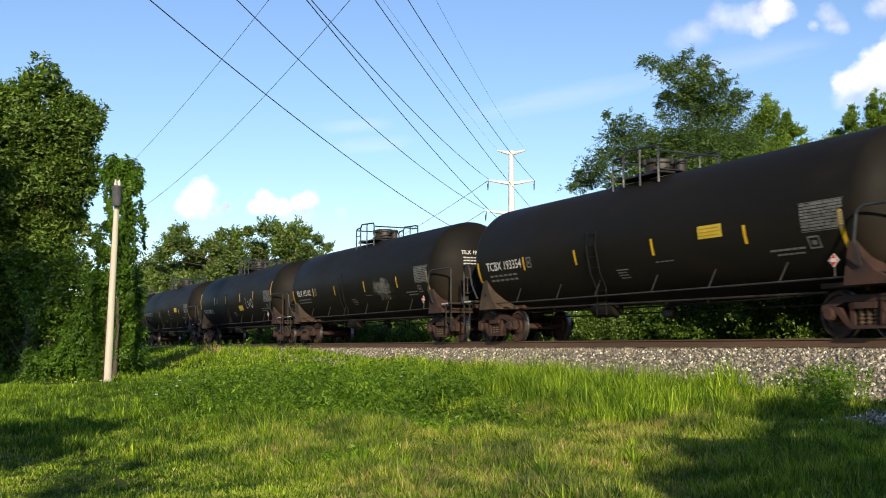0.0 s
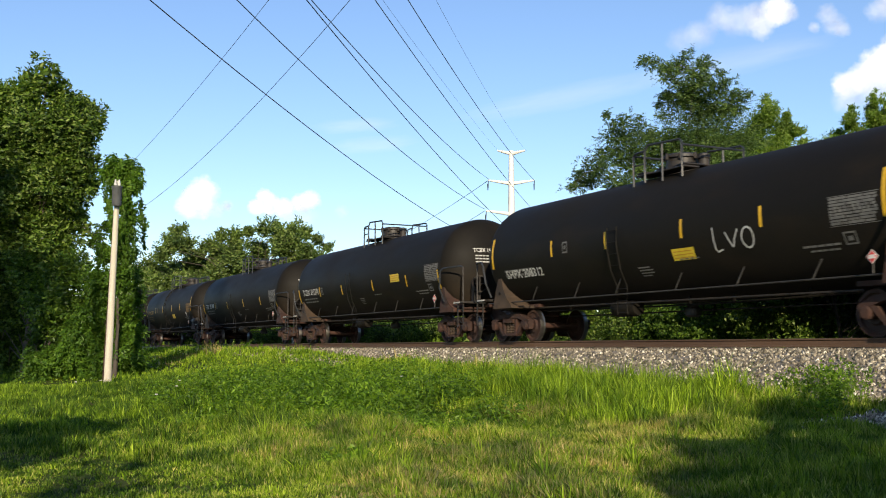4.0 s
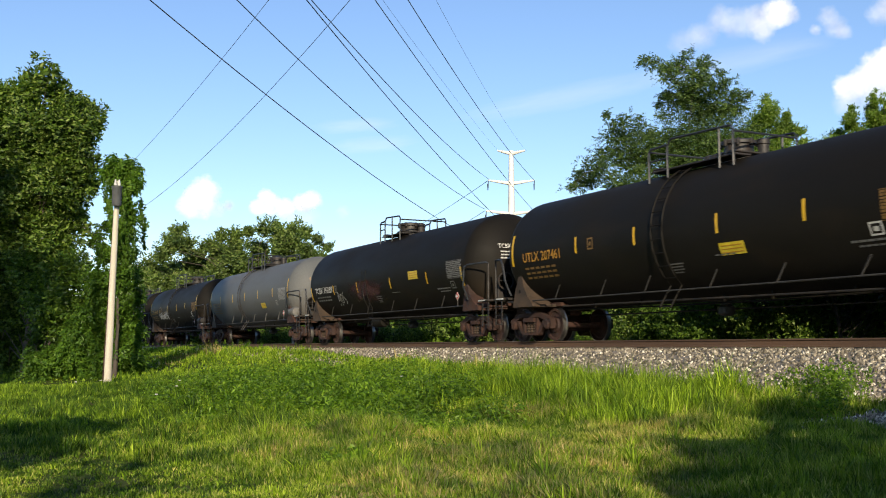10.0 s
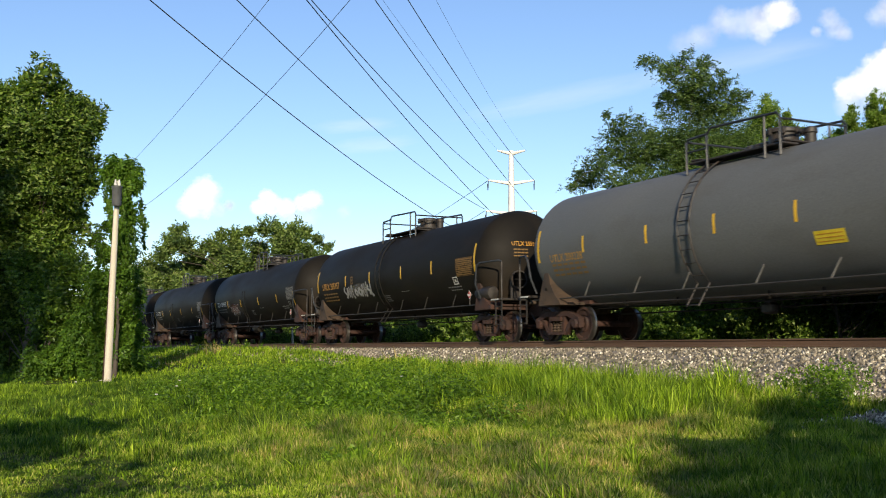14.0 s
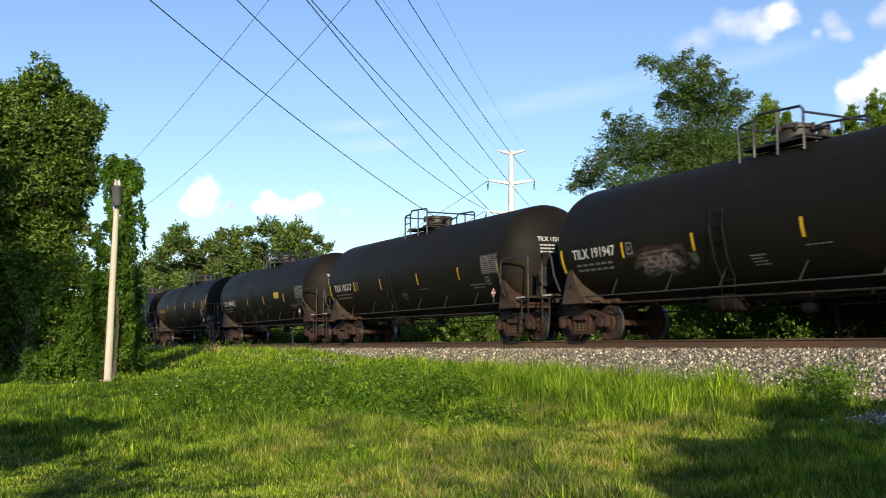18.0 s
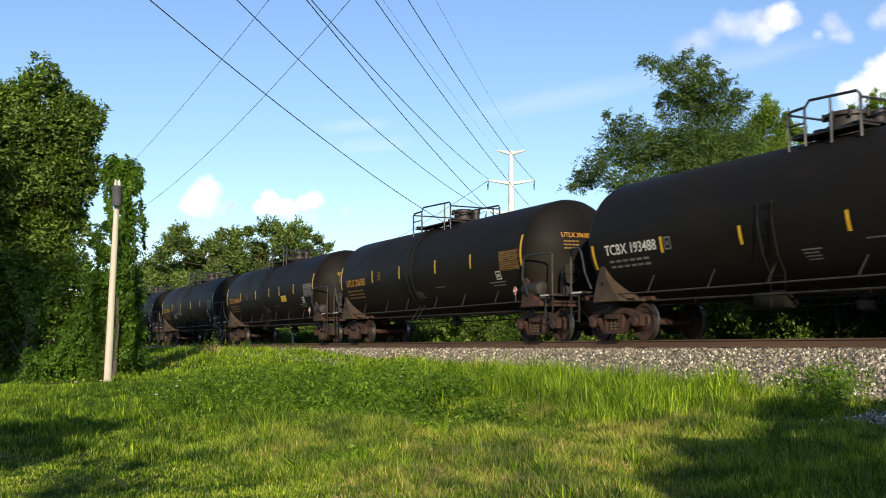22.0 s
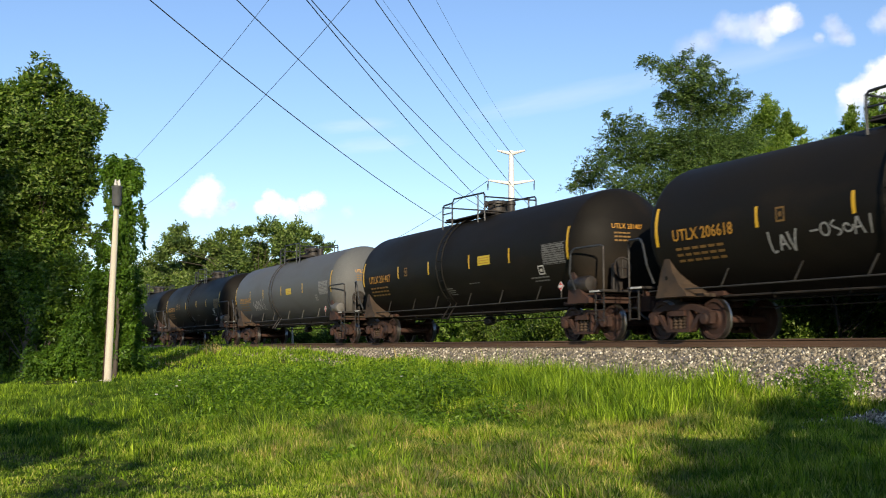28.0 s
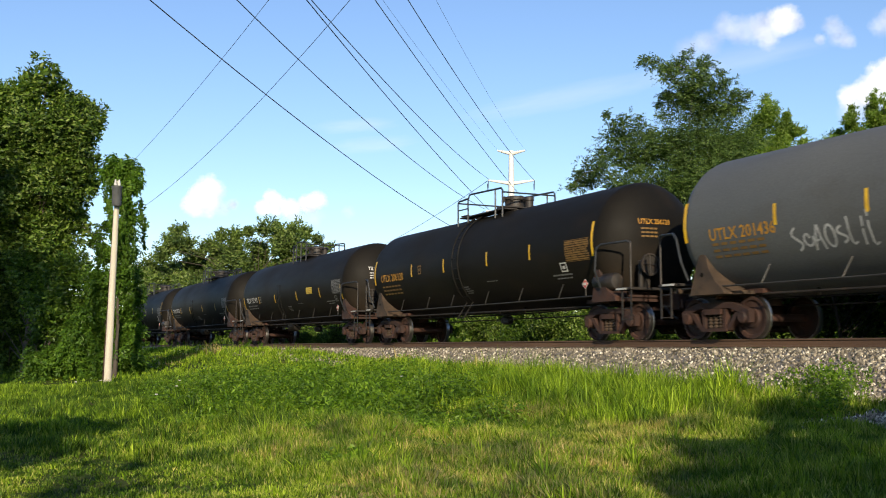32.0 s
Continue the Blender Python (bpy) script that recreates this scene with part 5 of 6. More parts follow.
def build_car(kind):
    """One tank car on the rails, front towards +x, near side towards -y. Kinds: T, U, G."""
    grey = kind == "G"
    tank_m = M_TANK_GREY if grey else M_TANK
    iron = M_IRON
    label = {"T": "black tank car with white lettering and yellow stripes", "U": "black tank car with orange lettering and yellow stripes", "S": "black tank car with plain white lettering", "G": "dusty grey tank car with faded orange lettering"}[kind]
    car = thing("tank_car", pose(0, TRACK_Y, RAIL_Z), label, "tank car", "cars of the train")
    part("tank", Shape().turn(tank_profile(), 56, "x", centre=(0, 0, TANK_Z)), tank_m, car, "long cylindrical tank with rounded heads", smooth=True)
    # placard near the front
    pl = Shape()
    c = Vector((6.75, -1.62, 1.43))
    pl.rod((6.75, -1.60, 1.13), (6.75, -1.60, 1.40), 0.015, 6, slot=2)
    for k, r in ((0, 0.13), (1, 0.112)):
        pl.add([c + Vector((0, -0.004 * k, r)), c + Vector((r, -0.004 * k, 0)), c + Vector((0, -0.004 * k, -r)), c + Vector((-r, -0.004 * k, 0)),
                c + Vector((0, 0.01, r)), c + Vector((r, 0.01, 0)), c + Vector((0, 0.01, -r)), c + Vector((-r, 0.01, 0))],
               [(0, 1, 2, 3), (7, 6, 5, 4), (0, 4, 5, 1), (1, 5, 6, 2), (2, 6, 7, 3), (3, 7, 4, 0)], k)
    pl.box(c + Vector((0, -0.012, 0)), (0.14, 0.006, 0.07), slot=0)
    part("placard", pl, [M_WHITE, M_RED, M_IRON], car, "small red and white diamond placard")
    # underframe
    for s in (-1, 1):
        sill = Shape().box((s * 7.45, 0, 0.93), (2.5, 0.42, 0.40), bevel=0.02).box((s * 8.05, 0, 1.12), (0.14, 2.5, 0.16), bevel=0.02)
        part("stub_sill", sill, M_RUST if not grey else M_DUST, car, "brown steel stub sill")
        cp = Shape().box((s * 8.62, 0, 0.87), (0.44, 0.16, 0.20), bevel=0.03).box((s * 8.76, 0.10, 0.87), (0.14, 0.16, 0.28), bevel=0.04).box((s * 8.70, -0.12, 0.87), (0.16, 0.10, 0.24), bevel=0.03)
        part("coupler", cp, M_RUST, car, "rusty knuckle coupler")
        hose = Shape().tube([(s * 8.3, -0.35, 0.85), (s * 8.6, -0.38, 0.62), (s * 8.8, -0.33, 0.50)], 0.03)
        part("air_hose", hose, M_IRON, car)
        c = s * 7.0
        # outlines slope out on the sunlit +x side only; the shaded side is cut short
        if s < 0:
            edge = [(c + 0.80, 0.96), (c + 0.74, 1.05), (c + 0.50, 1.25), (c + 0.32, 1.52), (c + 0.20, 1.90), (c + 0.06, 1.90), (c - 0.12, 1.50), (c - 0.30, 0.96)]
        else:
            edge = [(c + 0.80, 0.96), (c + 0.78, 1.08), (c + 0.50, 1.22), (c + 0.26, 1.46), (c + 0.12, 1.78), (c - 0.04, 1.78), (c - 0.20, 0.96)]
        sad = Shape().plate(edge, -1.455, 1.455)
        sad.box((c + 0.2, 0, 0.99), (1.7, 2.4, 0.08))
        saddle = part("saddle", sad, M_DUST if s < 0 else M_RUST, car, "dusty brown saddle under the tank")
        if s < 0:
            for q in (-1, 1):
                # black disc stands for the shade inside a lightening hole; nothing is cut
                part("drain_hole", Shape().turn([(-0.006, 0.05), (0.006, 0.05)], 12, "y", centre=(c + 0.1, q * 1.456, 1.40)), M_TANK, saddle)
        web = Shape().box((s * 6.95, 0, 1.12), (0.10, 2.0, 0.5), bevel=0.01).box((s * 6.3, 0, 1.02), (1.2, 1.7, 0.10))
        part("bolster", web, M_RUST, car)
        deck = Shape().box((s * 8.12, 0, 1.235), (0.62, 2.9, 0.05), bevel=0.01)
        for i in range(5):
            deck.box((s * (7.88 + i * 0.12), 0, 1.27), (0.03, 2.86, 0.02))
        platform = part("end_platform", deck, iron, car, "steel end platform")
        part("edge_strip", Shape().box((s * 8.05, -1.462, 1.24), (0.42, 0.012, 0.045)), M_CHALK, platform, "pale reflective edge strip")
        for q in (-1, 1):
            y = q * 1.40
            post = Shape().tube([(s * 8.38, y, 1.25), (s * 8.38, y, 2.36)], 0.024)
            part("end_post", post, iron, car)
            lad = Shape()
            for k in (0.0, 0.36):
                lad.box((s * (8.02 + k), y, 0.86), (0.05, 0.02, 0.78))
            for z in (0.5, 0.76, 1.02):
                lad.rod((s * 8.02, y, z), (s * 8.38, y, z), 0.014, 6)
            part("end_ladder", lad, iron, car, "steel end ladder")
        for q in (-1, 1):
            path = [(s * 7.28, q * 1.52, 1.30), (s * 7.30, q * 1.70, 1.72), (s * 7.40, q * 1.73, 2.22), (s * 7.46, q * 1.73, 2.30), (s * 7.56, q * 1.70, 2.36), (s * 8.30, q * 1.45, 2.40), (s * 8.38, q * 1.40, 2.36)]
            part("end_handrail", Shape().tube(path, 0.028, 8), M_PIPE, car, "bent pipe handrail beside the tank head")
        truck(car, s * 6.98, s)
    for q in (-1, 1):
        y = q * 1.36
        part("safety_rail", Shape().tube([(-7.7, y, 1.13), (-3, y, 1.12), (3, y, 1.12), (7.7, y, 1.13)], 0.02), M_STRUT, car, "long thin side rail")
        for x in (-5.2, -3.1, -1.3, 1.0, 3.0, 5.1):
            br = Shape().rod((x, y, 1.12), (x + 0.26, q * 1.37, 1.50), 0.018, 6)
            part("rail_bracket", br, M_STRUT if not grey else M_IRON_GREY, car)
        lad = Shape()
        at = -0.85 if grey else -0.40
        for k in (-0.2, 0.2):
            if kind in "GU":
                arc = [(at + k, q * (TANK_R + 0.09) * math.cos(a), TANK_Z + (TANK_R + 0.09) * math.sin(a)) for a in [radians(d) for d in range(-48, 84, 11)]]
                lad.tube([(at + k, y * 1.08, 0.72)] + arc, 0.022)
            else:
                lad.tube([(-1.0 + k, y, 0.62), (-1.0 + k, y, 1.30), (-1.0 + k, q * 1.55, 1.70), (-1.0 + k, q * 1.67, 2.3), (-1.0 + k, q * 1.66, 2.75)], 0.017)
        if kind in "GU":
            for d in range(-40, 84, 11):
                a = radians(d)
                yy, zz = q * (TANK_R + 0.09) * math.cos(a), TANK_Z + (TANK_R + 0.09) * math.sin(a)
                lad.rod((at - 0.2, yy, zz), (at + 0.2, yy, zz), 0.014, 6)
            lad.rod((at - 0.2, y * 1.08, 0.75), (at + 0.2, y * 1.08, 0.75), 0.016, 6)
        else:
            for z in (0.66, 0.95, 1.25):
                lad.rod((-1.2, y, z), (-0.8, y, z), 0.013, 6)
            for a in (-24, -14, -4, 6):
                t = radians(a)
                lad.rod((-1.2, q * 1.66 * math.cos(t), TANK_Z + 1.66 * math.sin(t)), (-0.8, q * 1.66 * math.cos(t), TANK_Z + 1.66 * math.sin(t)), 0.011, 6)
        part("side_ladder", lad, M_IRON if grey else M_TANK, car, "narrow steel side ladder")
    part("train_line", Shape().tube([(-5.8, -0.6, 0.86), (-1.0, -0.6, 0.82), (2.2, -0.6, 0.82), (5.8, -0.6, 0.88)], 0.024), M_TANK, car, "thin pipe slung below the tank")
    for x in (-4.4, -2.4, 0.6, 2.1, 4.3):
        part("hanger", Shape().box((x, -0.6, 0.92), (0.05, 0.03, 0.22)), M_TANK, car)
    # brake gear
    cyl_m = M_IRON_GREY if grey else (M_IRON if kind == "U" else M_TANK)
    part("brake_reservoir", Shape().turn([(6.35, 0.05), (6.38, 0.19), (6.45, 0.22), (7.15, 0.22), (7.22, 0.19), (7.25, 0.05)], 16, "x", centre=(0.45, -1.28, 1.46)) if kind in "GU" else
         Shape().turn([(-2.4, 0.05), (-2.38, 0.19), (-2.3, 0.22), (-1.5, 0.22), (-1.42, 0.19), (-1.4, 0.05)], 16, "x", centre=(0, -0.55, 0.82)), cyl_m, car, "short round brake reservoir", smooth=True)
    part("brake_wheel", Shape().turn([(-0.02, 0.24), (-0.02, 0.28), (0.02, 0.28), (0.02, 0.24), (-0.02, 0.24)], 18, "x", centre=(8.3, -0.75, 1.85)).rod((8.3, -1.0, 1.85), (8.3, -0.5, 1.85), 0.015).rod((8.3, -0.75, 1.6), (8.3, -0.75, 2.1), 0.015).rod((8.02, -0.75, 1.85), (8.3, -0.75, 1.85), 0.03), iron, car, "round hand brake wheel")
    part("brake_stand", Shape().box((8.05, -0.75, 1.6), (0.12, 0.3, 0.75), bevel=0.02), iron, car)
    part("bottom_outlet", Shape().turn([(0.55, 0.12), (0.6, 0.2), (0.75, 0.2), (0.8, 0.13), (1.06, 0.15)], 14, "z", centre=(0.0, 0, 0)), M_IRON, car, smooth=True)
    part("brake_rod", Shape().rod((-6.2, 0.3, 0.72), (6.2, 0.3, 0.72), 0.02).rod((-5.8, -0.75, 0.96), (5.8, -0.75, 0.90), 0.025), M_IRON, car)
    part("skid", Shape().box((0, 0, 0.98), (1.5, 0.5, 0.16), bevel=0.03), M_IRON, car)
    # top works
    top = TANK_Z + TANK_R
    white = kind in "TS"
    x0, x1, xd, step = (-1.0, 0.85, -0.28, -0.55) if white else (-1.55, 1.4, 0.55, -0.85)
    for y in (-0.66, 0.66):
        part("walkway", Shape().box(((x0 + x1) / 2, y, top - 0.03), (x1 - x0, 0.46, 0.045), bevel=0.01), iron, car, "steel walkway beside the top fittings")
    for x in (x0 + 0.18, x1 - 0.18):
        part("walkway", Shape().box((x, 0, top + 0.035), (0.34, 1.7, 0.04), bevel=0.01), iron, car, "steel walkway beside the top fittings")
    for y in (-0.95, 0.95):
        part("top_handrail", Shape().tube([(x0, y, top - 0.3), (x0, y, top + 0.46), (x0 + 0.08, y, top + 0.52), (step, y, top + 0.54)], 0.03), M_PIPE, car, "pipe handrail round the top fittings")
        part("top_handrail", Shape().tube([(step, y, top - 0.25), (step, y, top + 0.52), (step + 0.13, y, top + 0.66), (x1 - 0.08, y, top + 0.60), (x1, y, top + 0.52), (x1, y, top - 0.3)], 0.03), M_PIPE, car, "pipe handrail round the top fittings")
        part("rail_post", Shape().tube([(xd + 0.4, y, top - 0.3), (xd + 0.4, y, top + 0.62)], 0.026), M_PIPE, car)
        part("mid_rail", Shape().rod((x0, y, top + 0.22), (step, y, top + 0.22), 0.022, 6), M_PIPE, car)
    for x in (x0, x1):
        part("cross_rail", Shape().rod((x, -0.95, top + 0.47), (x, 0.95, top + 0.47), 0.026, 6), M_PIPE, car)
    wide = 0.40 if white else 0.33
    mw = Shape().turn([(top - 0.12, wide), (top + 0.36, wide), (top + 0.37, wide + 0.07), (top + 0.44, wide + 0.07), (top + 0.48, wide * 0.9), (top + 0.52, 0.06)], 22, "z", centre=(xd, 0, 0))
    dome = part("manway", mw, M_IRON, car, "bolted round manway dome", smooth=True)
    for i in range(8):
        a = i * math.pi / 4
        part("bolt", BOLT, None, dome, at=pose(xd + (0.48 if white else 0.40) * math.cos(a), (0.48 if white else 0.40) * math.sin(a), top + 0.39))
    for k, (x, y, r, h) in enumerate(((xd - 0.62, 0.0, 0.22, 0.22), (xd + 0.62, 0.15, 0.13, 0.40), (max(x0 + 0.2, xd - 1.1), 0.1, 0.12, 0.28))):
        part("valve", Shape().turn([(top - 0.1, r), (top + h * 0.7, r), (top + h * 0.75, r * 1.2), (top + h, r * 1.15), (top + h + 0.04, r * 0.3)], 14, "z", centre=(x, y, 0)), iron, car, smooth=True)
    return car


def extras(car, kind, text, tail, sign=None, scrawl=(), patch=None, panel="white", stripes=None, smear=None):
    """The writing and marks that set one car apart."""
    # stripes on both sides
    cuts = stripes or (STRIPES_T if kind == "T" else STRIPES_U)
    for i, x in enumerate(cuts):
        end = abs(x) > 6.5
        lo, hi = ((-0.97, -0.13) if x > 0 else (-0.75, -0.13)) if kind == "T" else (-0.38, 0.52)
        if not end:
            lo, hi = (-0.56, -0.16) if kind == "T" else (-0.25, 0.18)
            if kind == "T" and x < -4:
                lo, hi = -0.52, -0.14
        w = 0.05 if end else 0.042
        part("stripe", decal(Shape(), x - w, x + w, lo, hi), M_YELLOW, car, "yellow reflective stripe")
        mirror = decal(Shape(), x - w, x + w, lo, hi)
        mirror.v = [(-p[0], -p[1], p[2]) for p in mirror.v]
        part("stripe", mirror, M_YELLOW, car, "yellow reflective stripe")
    white = kind in "TS"
    ink = M_WHITE if white else M_ORANGE
    pale = M_GREY_INK if kind == "G" else M_PALE
    said = "white painted reporting marks" if white else "orange painted reporting marks"
    if kind == "T":
        lettering(text, -6.6, -0.42, 0.258, ink, car, 0.96, label=said)
    elif kind == "S":
        lettering(text, -6.4, -0.72, 0.25, ink, car, 1.0, label=said)
    else:
        lettering(text, -6.5, -0.40 if kind == "G" else -0.30, 0.205 if panel == "rubbed" else 0.262, M_RUBBED if panel == "rubbed" else ink, car, 0.93, label=said)
    rows = Shape()
    base, left = (-0.62, -6.5) if kind == "T" else (-0.52, -6.45)
    for r in range(2 if white else 3):
        for c in range(6):
            decal(rows, left + c * 0.27, left + c * 0.27 + 0.2, base - r * 0.14, base - r * 0.14 + 0.06)
    tagged(part("small_writing", rows, M_PALE if white else M_FADED_ORANGE, car), "rows of small unreadable writing", kind="stuff")
    board = Shape()
    px, pa, w = (5.92, -0.45, 0.175) if kind == "T" else (5.78, -0.42, 0.185)
    rnd = random.Random(text)
    for r in range(9):
        c = 0.0
        while c < w * 6 - 0.08:
            step = rnd.uniform(0.05, 0.42) if r not in (4, 5) else rnd.uniform(0.03, 0.12)
            decal(board, px + c, px + min(c + step, w * 6), pa + r * 0.059, pa + r * 0.059 + rnd.uniform(0.036, 0.052))
            c += step + 0.018
    for a in (-0.03, 0.53):
        decal(board, px - 0.03, px + w * 6 + 0.03, pa + a, pa + a + 0.012)
    tagged(part("data_panel", board, M_FADED_ORANGE if panel == "orange" else pale, car), "panel of small unreadable writing", kind="stuff")
    small = Shape()
    for c in range(5):
        decal(small, 4.95 + c * 0.19, 4.95 + c * 0.19 + 0.17, -0.80, -0.755)
        decal(small, 5.1 + c * 0.15, 5.1 + c * 0.15 + 0.13, -0.90, -0.86)
    for c in range(4):
        decal(small, 1.3 + c * 0.17, 1.3 + c * 0.17 + 0.14, -0.74, -0.71)
    for r in range(4):
        decal(small, -0.3 + r * 0.02, 0.22 - rnd.uniform(0, 0.2), -0.84 - r * 0.075, -0.805 - r * 0.075)
    if kind != "G":
        tagged(part("small_writing", small, M_PALE, car), "rows of small unreadable writing", kind="stuff")
    frame_mark = Shape()
    sx, sa = (-4.3, -0.46) if kind == "T" else (-3.3, -0.2)
    for a in ((0, 0.04), (0.26, 0.30)):
        decal(frame_mark, sx, sx + 0.24, sa + a[0], sa + a[1])
    for b in (0, 0.2):
        decal(frame_mark, sx + b, sx + b + 0.04, sa + 0.04, sa + 0.26)
    decal(frame_mark, sx + 0.08, sx + 0.16, sa + 0.1, sa + 0.2)
    if kind != "G":
        part("stencil", frame_mark, M_FADED_ORANGE if kind == "U" else pale, car, "small square stencil")
    box, bx, ba = Shape(), *((6.0, -0.82) if kind in "TS" else ((5.2, -0.68) if kind == "G" else (5.45, -0.70)))
    for a in ((0, 0.035), (0.225, 0.26)):
        decal(box, bx, bx + 0.3, ba + a[0], ba + a[1])
    for b in (0, 0.265):
        decal(box, bx + b, bx + b + 0.035, ba + 0.035, ba + 0.225)
    decal(box, bx + 0.09, bx + 0.21, ba + 0.08, ba + 0.17)
    part("stencil", box, pale if kind != "U" else M_WHITE, car, "small square stencil")
    lettering(tail, -0.72, 2.92, 0.135, ink, car, 0.86, head=True, label="marks painted on the rounded head")
    hb = Shape()
    for r in range(3):
        for c in range(4):
            y0, z0 = -0.66 + c * 0.12, 2.78 - r * 0.10
            hb.add([head_point(y, z, 0.008) for y, z in ((y0, z0), (y0 + 0.10, z0), (y0 + 0.10, z0 + 0.045), (y0, z0 + 0.045))], [(0, 1, 2, 3)])
    tagged(part("small_writing", hb, M_CHALK if kind in "TS" else M_FADED_ORANGE, car), "small unreadable painted writing", kind="stuff")
    if sign is not None:
        x, a = sign
        s = Shape()
        decal(s, x, x + 0.76, a, a + 0.28, 0.006, 0)
        for i in range(3):
            decal(s, x + 0.06, x + 0.70, a + 0.05 + i * 0.075, a + 0.07 + i * 0.075, 0.010, 1)
        part("warning_sign", s, [M_SIGN, M_ORANGE], car, "yellow rectangular warning panel")
    if patch is not None:
        x, a, w, h = patch
        part("paint_patch", decal(Shape(), x - w * 0.6, x + w * 0.6, a - h * 0.6, a + h * 0.6, 0.0055), M_SMEAR, car, "worn smear of pale sprayed paint")
    if smear is not None:
        x, a, w, h = smear
        part("paint_patch", decal(Shape(), x - w * 0.6, x + w * 0.6, a - h * 0.6, a + h * 0.6, 0.0055), M_MAROON, car, "worn smear of dull maroon paint")
    for x, a, w, h, shapes, half, paint in scrawl:
        tag, strokes = Shape(), []
        for k, kind_of in enumerate(shapes):
            lean = 0.06 * math.sin(3.1 * k + x)
            size = w / len(shapes)
            strokes.append([(x + size * (k + 0.95 * (p + (q - 0.5) * lean)), a + h * (q - 0.5) * (1 + 0.18 * math.sin(2.3 * k + x))) for p, q in STROKES[kind_of]])
        for pts in strokes:
            edge = []
            for k in range(len(pts)):
                p, q = pts[max(k - 1, 0)], pts[min(k + 1, len(pts) - 1)]
                d = math.hypot(q[0] - p[0], q[1] - p[1]) or 1
                nx, ny = -(q[1] - p[1]) / d * half, (q[0] - p[0]) / d * half
                edge += [on_tank(pts[k][0] - nx, pts[k][1] - ny), on_tank(pts[k][0] + nx, pts[k][1] + ny)]
            tag.add(edge, [(2 * k, 2 * k + 2, 2 * k + 3, 2 * k + 1) for k in range(len(pts) - 1)])
        part("graffiti", tag, paint, car, "pale sprayed scrawl")


STROKES = {
    "o": [(0.5 + 0.42 * math.cos(0.42 * k), 0.5 + 0.46 * math.sin(0.42 * k)) for k in range(16)],
    "s": [(0.5 - 0.40 * math.sin(0.52 * k) * (1.0 if k < 6 else 1.1), 0.97 - 0.078 * k) for k in range(13)],
    "e": [(0.5 + (0.16 + 0.03 * k) * math.cos(0.5 * k), 0.5 + (0.14 + 0.03 * k) * math.sin(0.5 * k)) for k in range(14)],
    "v": [(0.0, 1.0), (0.14, 0.6), (0.36, 0.04), (0.42, 0.04), (0.62, 0.55), (0.95, 1.1)],
    "l": [(0.1, 1.15), (0.12, 0.6), (0.16, 0.12), (0.3, 0.0), (0.7, 0.08)],
    "a": [(0.0, -0.05), (0.2, 0.5), (0.42, 1.02), (0.5, 1.0), (0.66, 0.5), (0.9, -0.05), (0.7, 0.42), (0.1, 0.34)],
    "i": [(0.45, -0.1), (0.5, 0.4), (0.56, 1.1)],
    "-": [(0.1, 0.48), (0.5, 0.5), (0.9, 0.53)],
}

WHEELS, FRAMES, SPRINGS = wheelset_mesh(), side_frame_mesh(), spring_mesh()
BOLT = Shape().box((0, 0, 0), (0.07, 0.07, 0.16), bevel=0.01).mesh("bolt", M_IRON)

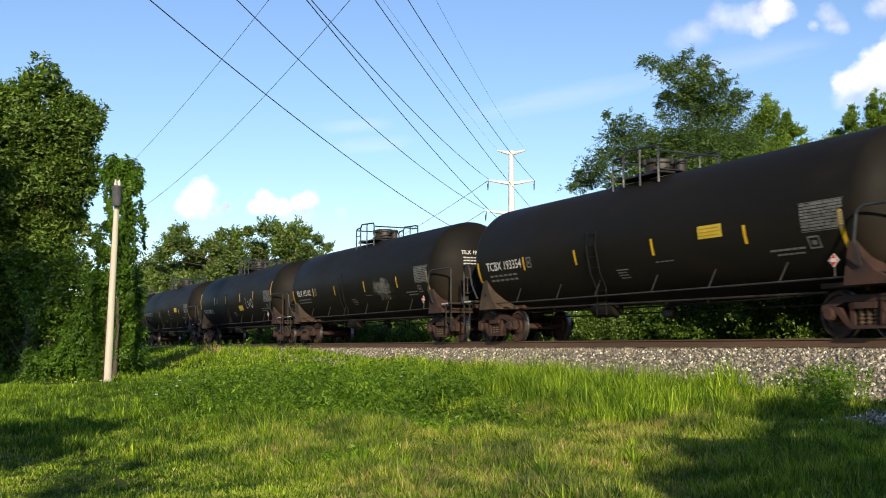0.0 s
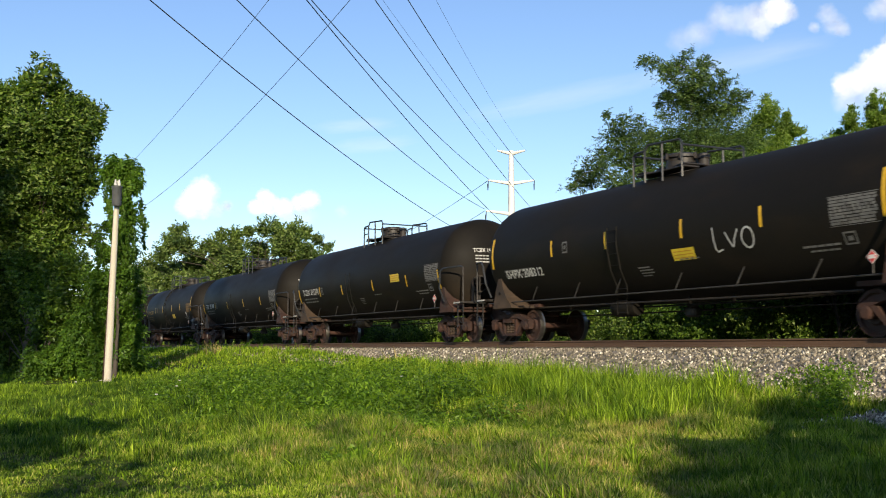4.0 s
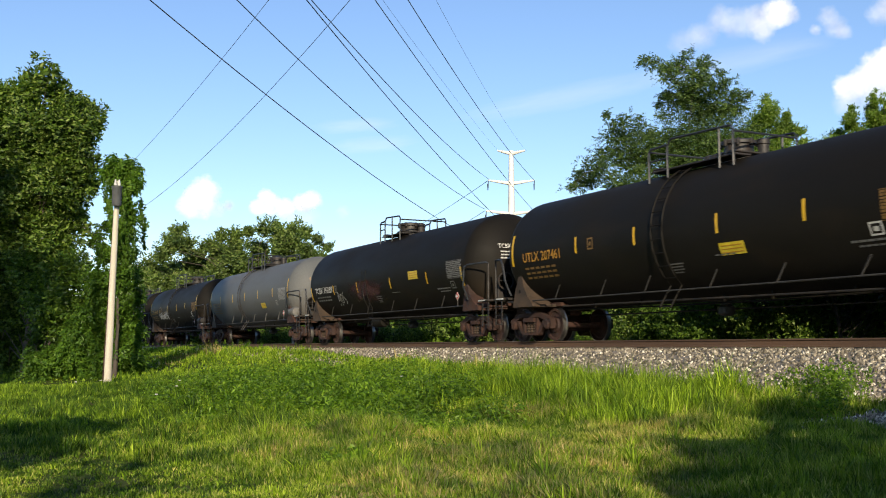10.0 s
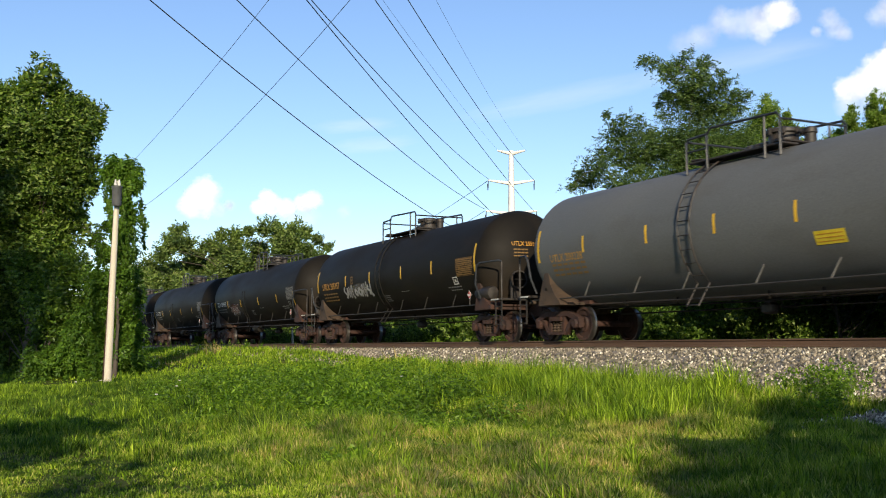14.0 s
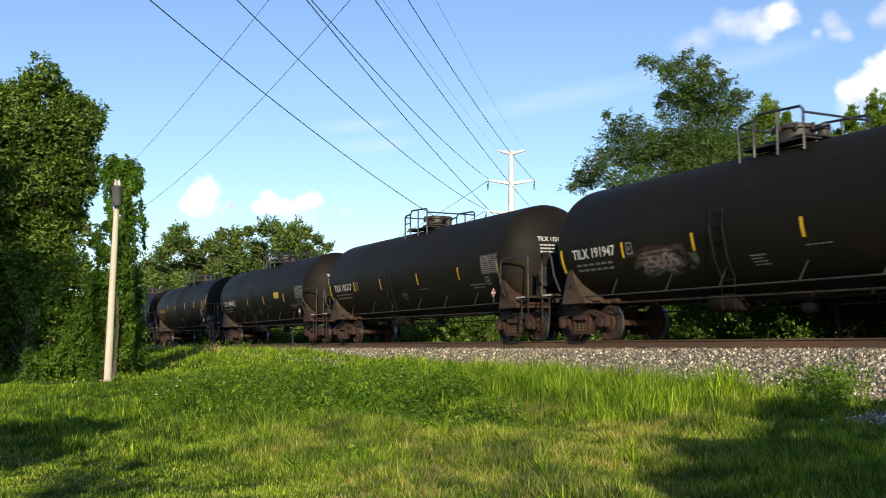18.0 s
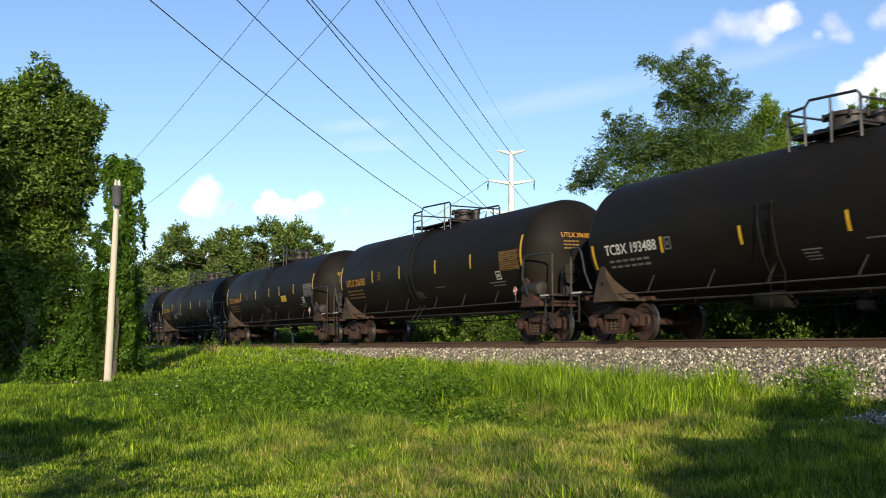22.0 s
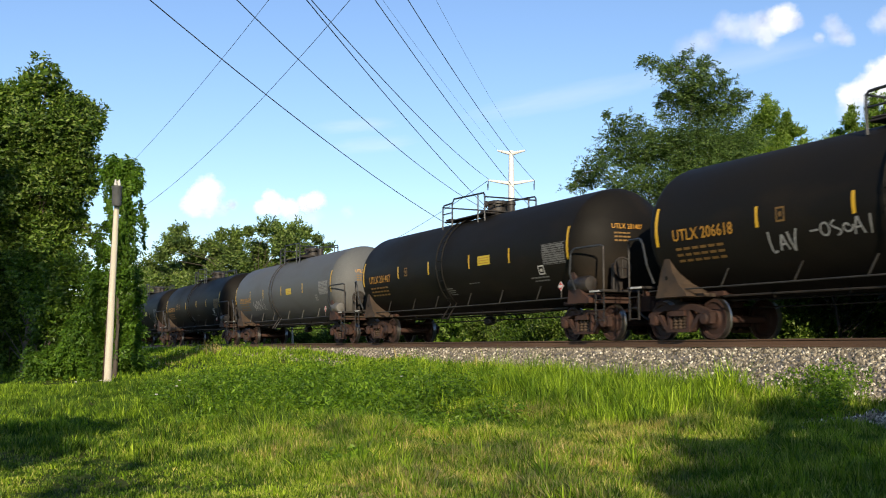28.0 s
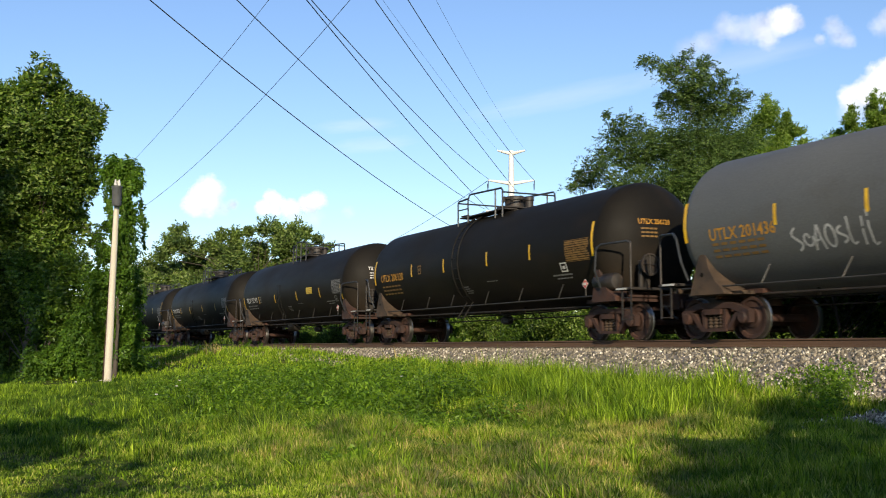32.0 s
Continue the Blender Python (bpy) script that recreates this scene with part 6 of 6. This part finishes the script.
# kind, place in the train (metres behind the first), marks, marks on the head, and what sets it apart
CONSIST = [
    ("T", 11.55, "TCBX 193310", "TCBX 193310", {}),
    ("T", 29.15, "TCBX 193354", "TCBX 193354", {"sign": (2.95, -0.33)}),
    ("T", 46.82, "TILX 192162", "TILX 192162", {"patch": (3.0, -0.55, 1.5, 0.75)}),
    ("S", 64.38, "SHPX 208312", "SHPX 208312", {"sign": (1.1, -0.75), "scrawl": [(2.5, -0.42, 1.3, 0.42, "lvo", 0.022, M_CHALK)]}),
    ("T", 82.08, "TCBX 193276", "TCBX 193276", {"sign": (3.05, -0.34)}),
    ("T", 99.72, "TILX 192108", "TILX 192108", {}),
    ("U", 117.40, "UTLX 207461", "UTLX 207461", {"panel": "orange", "sign": (1.5, -0.75)}),
    ("T", 134.62, "TCBX 193289", "TCBX 193289", {"sign": (2.95, -0.33), "scrawl": [(-4.2, -0.72, 0.85, 0.5, "aos", 0.024, M_GREY_INK)], "smear": (-1.1, -0.55, 3.0, 0.75)}),
    ("G", 152.25, "UTLX 200228", "UTLX 200228", {"panel": "rubbed", "sign": (2.75, -0.76), "stripes": (7.18, 4.87, 2.39, 0.05, -2.3, -4.9, -7.05)}),
    ("U", 170.06, "UTLX 205157", "UTLX 205157", {"panel": "orange", "patch": (-2.6, -0.5, 2.2, 0.5), "scrawl": [(-4.1, -0.52, 1.4, 0.42, "savle", 0.05, M_GREY_INK), (-2.6, -0.50, 1.5, 0.46, "eavsl", 0.055, M_GREY_INK)]}),
    ("T", 187.46, "TILX 191947", "TILX 191947", {"patch": (-3.15, -0.72, 2.2, 0.62), "smear": (-3.2, -0.62, 2.0, 0.6), "scrawl": [(-3.8, -0.70, 1.3, 0.36, "aseos", 0.03, M_PINK)]}),
    ("T", 204.96, "TILX 192127", "TILX 192127", {}),
    ("T", 222.60, "TCBX 193488", "TCBX 193488", {"stripes": (6.9, 4.2, 1.0, -1.82, -4.4, -7.1), "sign": (2.75, -0.34)}),
    ("U", 240.27, "UTLX 206385", "UTLX 206385", {"panel": "orange", }),
    ("U", 257.85, "UTLX 206474", "UTLX 206474", {"sign": (2.5, -0.55), "stripes": (7.04, 4.43, 2.32, 0.72, -1.58, -4.3, -7.05)}),
    ("U", 275.27, "UTLX 206618", "UTLX 206618", {"scrawl": [(-3.6, -0.62, 0.8, 0.36, "lav", 0.026, M_GREY_INK), (-2.5, -0.46, 1.6, 0.28, "-oseai", 0.02, M_GREY_INK)]}),
    ("U", 293.09, "UTLX 201407", "UTLX 201407", {"sign": (2.1, -0.2)}),
    ("G", 311.05, "UTLX 201436", "UTLX 201436", {"sign": (1.35, -0.25), "stripes": (7.25, 3.67, 0.6, -2.27, -4.53, -7.25), "scrawl": [(-4.2, -0.60, 1.4, 0.44, "seaos", 0.026, M_CHALK), (-2.8, -0.58, 0.7, 0.5, "lil", 0.022, M_CHALK)]}),
    ("U", 328.95, "UTLX 206120", "UTLX 206120", {"panel": "orange", }),
    ("T", 346.6, "TILX 192140", "TILX 192140", {"sign": (2.75, -0.34)}),
    ("T", 364.3, "TILX 192155", "TILX 192155", {}),
    ("U", 382.0, "UTLX 207010", "UTLX 207010", {}),
]

CARS = []
first = {}
for kind, place, text, tail, more in CONSIST:
    if kind not in first:
        first[kind] = build_car(kind)
for kind, place, text, tail, more in CONSIST:
    master = first[kind]
    if master in [c for c, p in CARS]:
        car = copy_thing(master, pose(0, TRACK_Y, RAIL_Z))
    else:
        car = master
    CARS.append((car, place))
for (car, place), (kind, _, text, tail, more) in zip(CARS, CONSIST):
    extras(car, kind, text, tail, **more)


# ---------------------------------------------------------------- what moves
def run(t):
    """Metres that the train has gone at t seconds."""
    u = (t - 16) / 16
    return 9.1 * (t + 0.1483 * u ** 2 + 0.0277 * u ** 3 - 0.0237 * u ** 4)


def motions():
    for cloud, m0, m1 in CLOUDS:
        walk(cloud, [(0.0, m0), (32.0, m1)])
    times = [2.0 * i for i in range(17)]
    for car, place in CARS:
        walk(car, [(t, pose(7.62 - place + run(t), TRACK_Y, RAIL_Z)) for t in times])
    # the wheels roll: one turn table for each of the four places under a car
    steps = [i / 15 for i in range(481)]
    rolled = {}
    for car, place in CARS:
        for tr in car.children:
            if not tr.name.startswith("truck"):
                continue
            for w in tr.children:
                if not w.name.startswith("wheelset"):
                    continue
                key = round(w.location.x, 3)
                if key not in rolled:
                    walk(w, [(t, Matrix.Translation((key, 0, 0.457)) @ Matrix.Rotation(run(t) / 0.457, 4, "Y")) for t in steps])
                    rolled[key] = w.animation_data
                else:
                    w.rotation_mode = "QUATERNION"
                    keys = w.animation_data_create()
                    keys.action = rolled[key].action
                    keys.action_slot = rolled[key].action_slot


motions()
